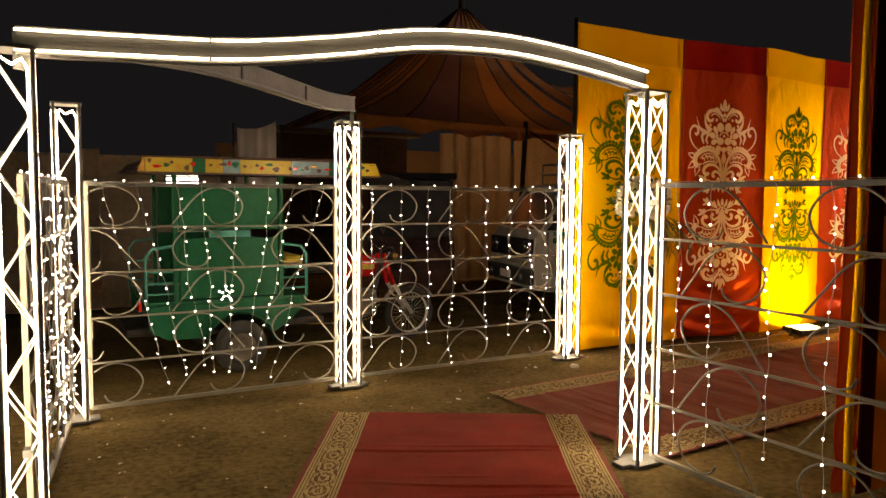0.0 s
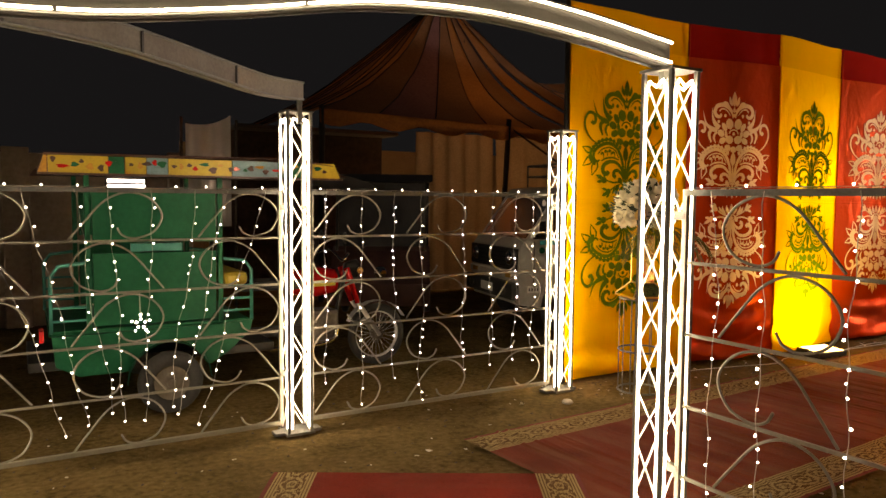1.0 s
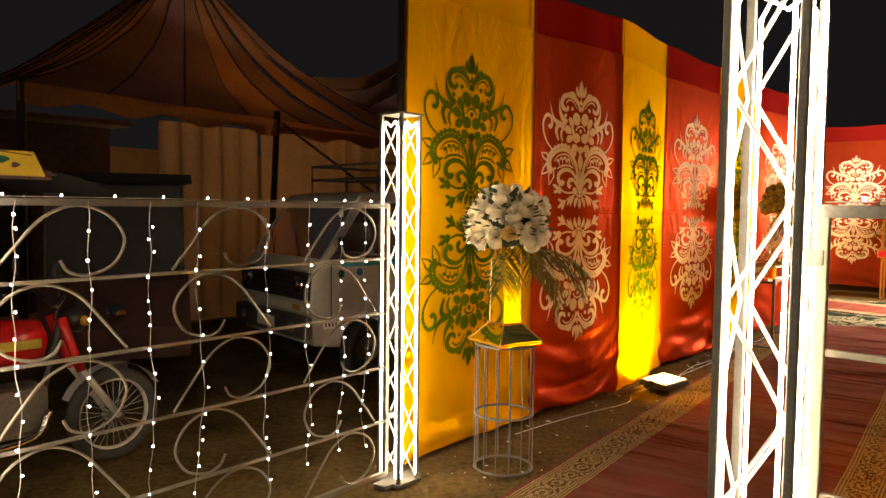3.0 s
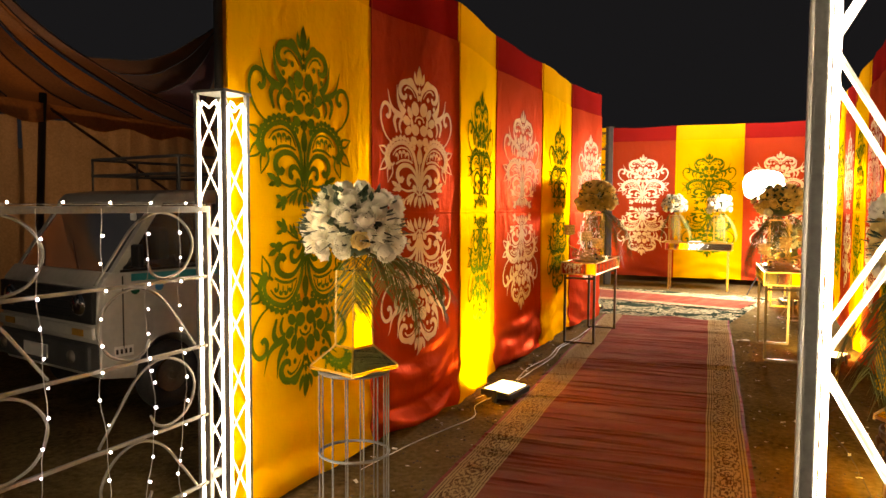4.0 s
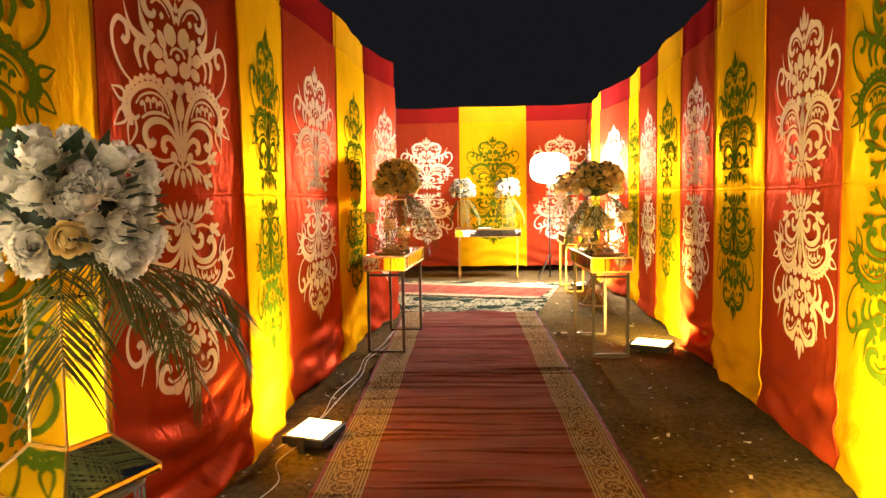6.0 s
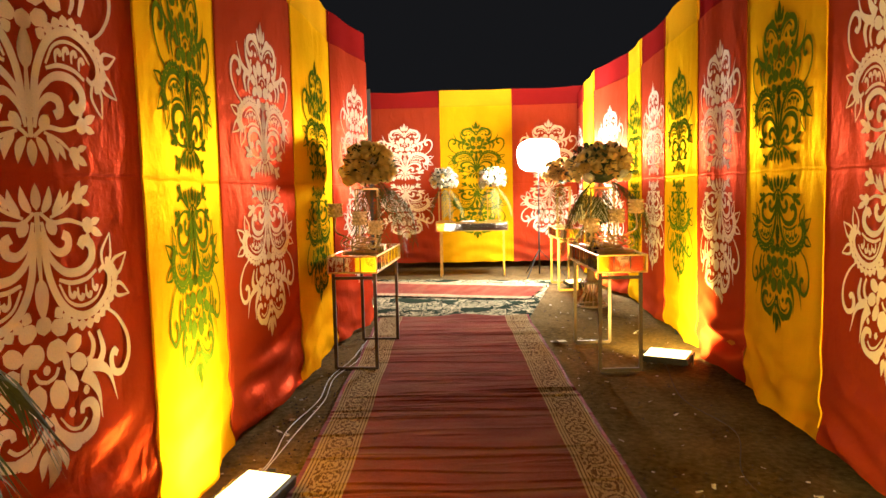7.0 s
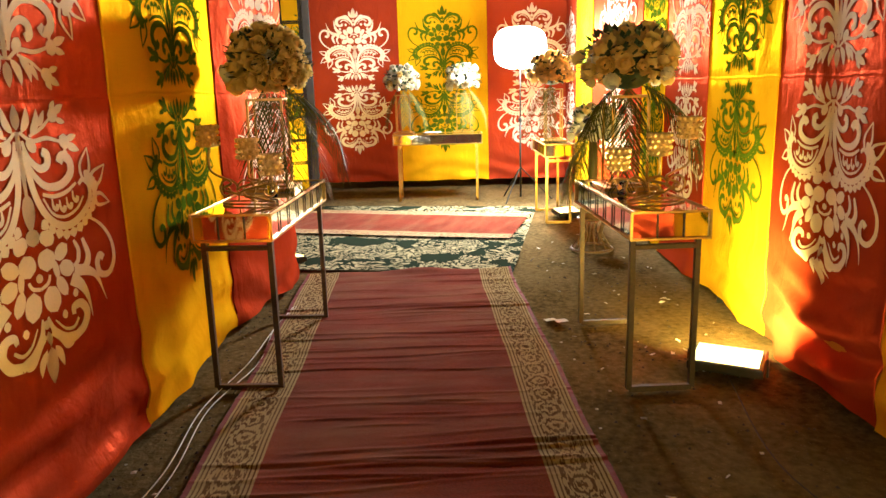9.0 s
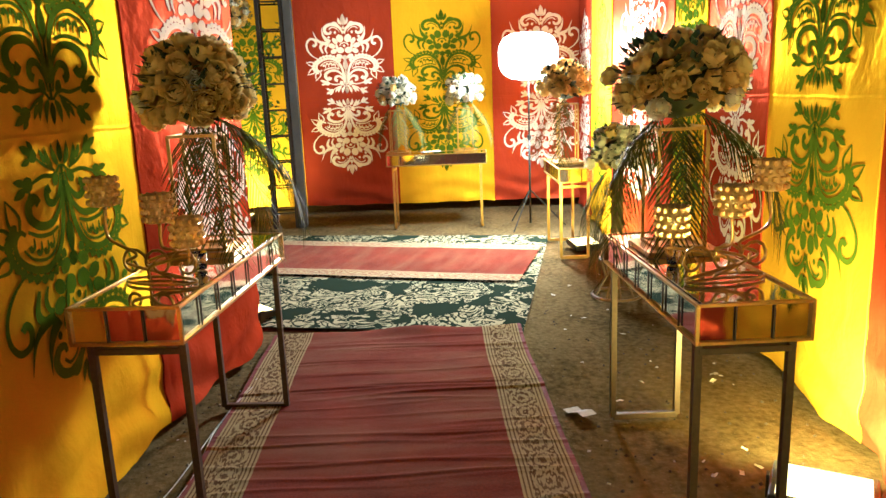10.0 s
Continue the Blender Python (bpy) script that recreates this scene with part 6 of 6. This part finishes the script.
def auto(m):
    root = thing("auto_rickshaw", "dark three-wheeled auto rickshaw standing in shadow", "rickshaw", m)
    for y in (-0.55, 0.55):
        wheel(root, (0.55, y, 0.22), 0.22, 0.10, DUSTY)
    wheel(root, (-1.05, 0, 0.22), 0.22, 0.10, DUSTY)
    part("body", Mesh().prism([(-1.25, 0.35), (-1.30, 0.60), (-1.05, 0.95), (-0.95, 1.0), (-0.80, 0.50), (-0.2, 0.45), (-0.1, 0.85), (0.95, 0.85), (1.05, 0.40), (0.6, 0.32)], -0.55, 0.55), PAINT_DARK, root, "dark painted body")
    part("hood", Mesh().prism([(-1.02, 1.74), (-0.9, 1.82), (0.75, 1.84), (0.98, 1.70), (1.02, 0.86), (0.94, 0.86), (0.90, 1.62), (0.70, 1.76), (-0.9, 1.74)], -0.58, 0.58), SEAT, root, "black canvas hood")
    for y in (-0.5, 0.5):
        part("post", Mesh().tube([(-1.05, y, 0.95), (-0.95, y, 1.75)], 0.016, 6), DARK_IRON, root)
        part("post", Mesh().tube([(-0.15, y, 0.85), (-0.15, y, 1.76)], 0.014, 6), DARK_IRON, root)
    part("windscreen", Mesh().prism([(-1.04, 1.0), (-1.03, 1.0), (-0.94, 1.72), (-0.95, 1.72)], -0.48, 0.48), SEAT, root, "dark dusty windscreen")
    part("seat", Mesh().box((0.45, 0, 0.93), (0.5, 1.0, 0.14), bevel=0.03), MOTO_RED, root, "dark red bench")
    part("headlamp", Mesh().lathe([(0.001, -0.05), (0.07, -0.03), (0.08, 0.02)], 14, (-1.28, 0, 0.72), "x"), CHROME, root, "round headlamp", True)
    part("fender", Mesh().grid(8, 2, lambda i, j: (-1.05 + 0.27 * math.cos(math.pi * i), -0.08 + 0.16 * j, 0.24 + 0.27 * math.sin(math.pi * i))), PAINT_DARK, root, "", True)
    return root


auto(pose(4.75, 9.1, 0, 0, 0, 62))


# ---- marquee, sheds and far wall ----
def marquee():
    root = thing("marquee", "large brown patched cloth marquee with ropes", "tent", pose(0, 0, 0))
    mats = (TENT_A, TENT_B, TENT_A, TENT_C, TENT_A, TENT_B)
    n = 0
    for peak, corner in (((8.5, 14.2, 5.75), [(4.5, 18.5, 2.8), (4.55, 10.9, 2.85), (11.4, 10.9, 2.70), (11.5, 14.4, 4.25)]),
                         ((15.6, 14.6, 5.9), [(11.5, 14.4, 4.25), (11.4, 10.9, 2.70), (20.0, 10.9, 2.78), (20.0, 18.5, 2.8)])):
        line = []
        for a, b in zip(corner, corner[1:]):
            a, b = Vector(a), Vector(b)
            k = max(2, round((b - a).length / 0.95))
            line += [a.lerp(b, i / k) for i in range(k)]
        line.append(Vector(corner[-1]))
        pk = Vector(peak)
        for i in range(len(line) - 1):
            a, b = line[i], line[i + 1]

            def at(u, t, a=a, b=b):
                base = a.lerp(b, u)
                p = base.lerp(pk, t * 0.97)
                p.z -= 0.62 * math.sin(math.pi * t) * (0.75 + 0.1 * math.sin(a.x)) + 0.02 * math.sin(math.pi * u) * (1 - t)
                p.z += 0.06 * noise.noise((p.x * 1.2, p.y * 1.2, 4))
                return p
            part("gore", Mesh().grid(5, 16, at), mats[n % 6], root, "patched tent cloth gore", True)
            part("rope", Mesh().tube([at(0, t / 12) + Vector((0, -0.01, 0.012)) for t in range(13)], 0.011, 5), ROPE, root, "dark seam rope", True)
            if i % 1 == 0 and a.y < 11 and b.y < 11:
                part("valance", Mesh().grid(6, 3, lambda u, v, a=a, b=b: a.lerp(b, u) + Vector((0, -0.03 - 0.02 * math.sin(u * 6.28), -(0.20 + 0.05 * math.sin(math.pi * u * 2)) * v))), TENT_B, root, "rust valance along the eave", True)
            n += 1
    for x, lean in ((7.95, 0.12), (11.4, 0.0), (15.4, 0.1), (4.6, 0.0)):
        part("pole", Mesh().tube([(x - lean, 10.95, 0), (x, 10.9, 2.9)], 0.045, 8), ROPE, root, "dark wooden tent pole", True)
    part("mast", Mesh().tube([(8.5, 14.2, 0), (8.5, 14.2, 5.9)], 0.07, 8), ROPE, root, "dark mast", True)
    part("guy_rope", Mesh().tube([(8.0, 10.9, 2.75), (9.9, 10.0, 1.3), (10.6, 9.7, 0.1)], 0.018, 5), ROPE, root)
    k = 0
    for x0, x1 in ((6.35, 7.85), (7.95, 9.6), (9.6, 11.4), (11.4, 14.5), (14.5, 19.9)):
        part("side_cloth", Mesh().grid(24, 8, lambda i, j: (x0 + (x1 - x0) * i, 11.25 + 0.05 * math.sin(i * 31 + k) + 0.05 * noise.noise((i * 6 + k, j * 2, 2)), 0.02 + 2.62 * j)), TENT_WALL, root, "hanging canvas side", True)
        k += 1
    part("side_cloth", Mesh().grid(24, 8, lambda i, j: (4.0 + 16 * i, 18.4 + 0.06 * math.sin(i * 50), 0.02 + 2.8 * j)), TENT_WALL, root, "", True)
    return root


marquee()
# bulb out of sight, assumed from the light along the marquee's eave
tb = thing("hanging_bulb", "unseen warm bulb assumed inside the marquee from light at its eave", "lamp", pose(8.6, 13.4, 2.35))
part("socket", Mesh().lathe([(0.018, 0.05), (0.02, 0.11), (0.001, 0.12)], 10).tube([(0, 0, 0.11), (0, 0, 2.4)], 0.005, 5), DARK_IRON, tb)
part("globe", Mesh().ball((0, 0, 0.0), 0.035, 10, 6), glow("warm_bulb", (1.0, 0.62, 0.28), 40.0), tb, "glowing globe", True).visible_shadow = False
shed = thing("shed", "dark low brick shed with a pale eave", "shed", pose(0, 0, 0))
part("wall", Mesh().box((5.2, 13.6, 1.35), (3.2, 0.25, 2.7)), SHED, shed, "dark brick wall")
part("eave", Mesh().box((5.4, 13.3, 2.74), (3.0, 0.7, 0.07), bevel=0.02), DUSTY, shed, "pale concrete eave")
part("door", Mesh().box((5.2, 13.46, 1.0), (0.9, 0.04, 2.0)), DARK_IRON, shed, "dark iron door")
fw = Mesh().box((-4.6, 10.6, 1.02), (14.4, 0.22, 2.04), bevel=0.02)
far = tagged(part("wall_boundary", fw, PLASTER), "old peeling plaster boundary wall", "wall", kind="structure")
for x in (-3.0, 0.7, 2.5):
    part("pier", Mesh().box((x, 10.46, 1.05), (0.28, 0.12, 2.1), bevel=0.015), PLASTER, far)
hc = thing("hanging_cloth", "white cotton cloth hung between two sticks", "cloth")
part("sheet", Mesh().grid(16, 12, lambda i, j: (2.38 + 0.52 * i, 9.4 + 0.04 * math.sin(i * 14), 1.2 + 1.30 * j - 0.12 * (1 - i) * j - 0.06 * math.sin(math.pi * i) * j)), WHITE_CLOTH, hc, "", True)
for x in (2.32, 2.94):
    part("stick", Mesh().tube([(x, 9.42, 0.0), (x + 0.02, 9.42, 2.45)], 0.018, 6), ROPE, hc)

wl = thing("wall_lamp", "bright white slatted lamp on the boundary wall", "lamp", pose(1.87, 10.42, 1.70))
part("box", Mesh().box((0, 0.03, 0), (0.46, 0.08, 0.28), bevel=0.006), DARK_IRON, wl)
for k in range(4):
    part("tube", Mesh().box((0, -0.016, -0.095 + 0.063 * k), (0.42, 0.012, 0.036), bevel=0.003), LAMP_SLAT, wl, "glowing white tube")
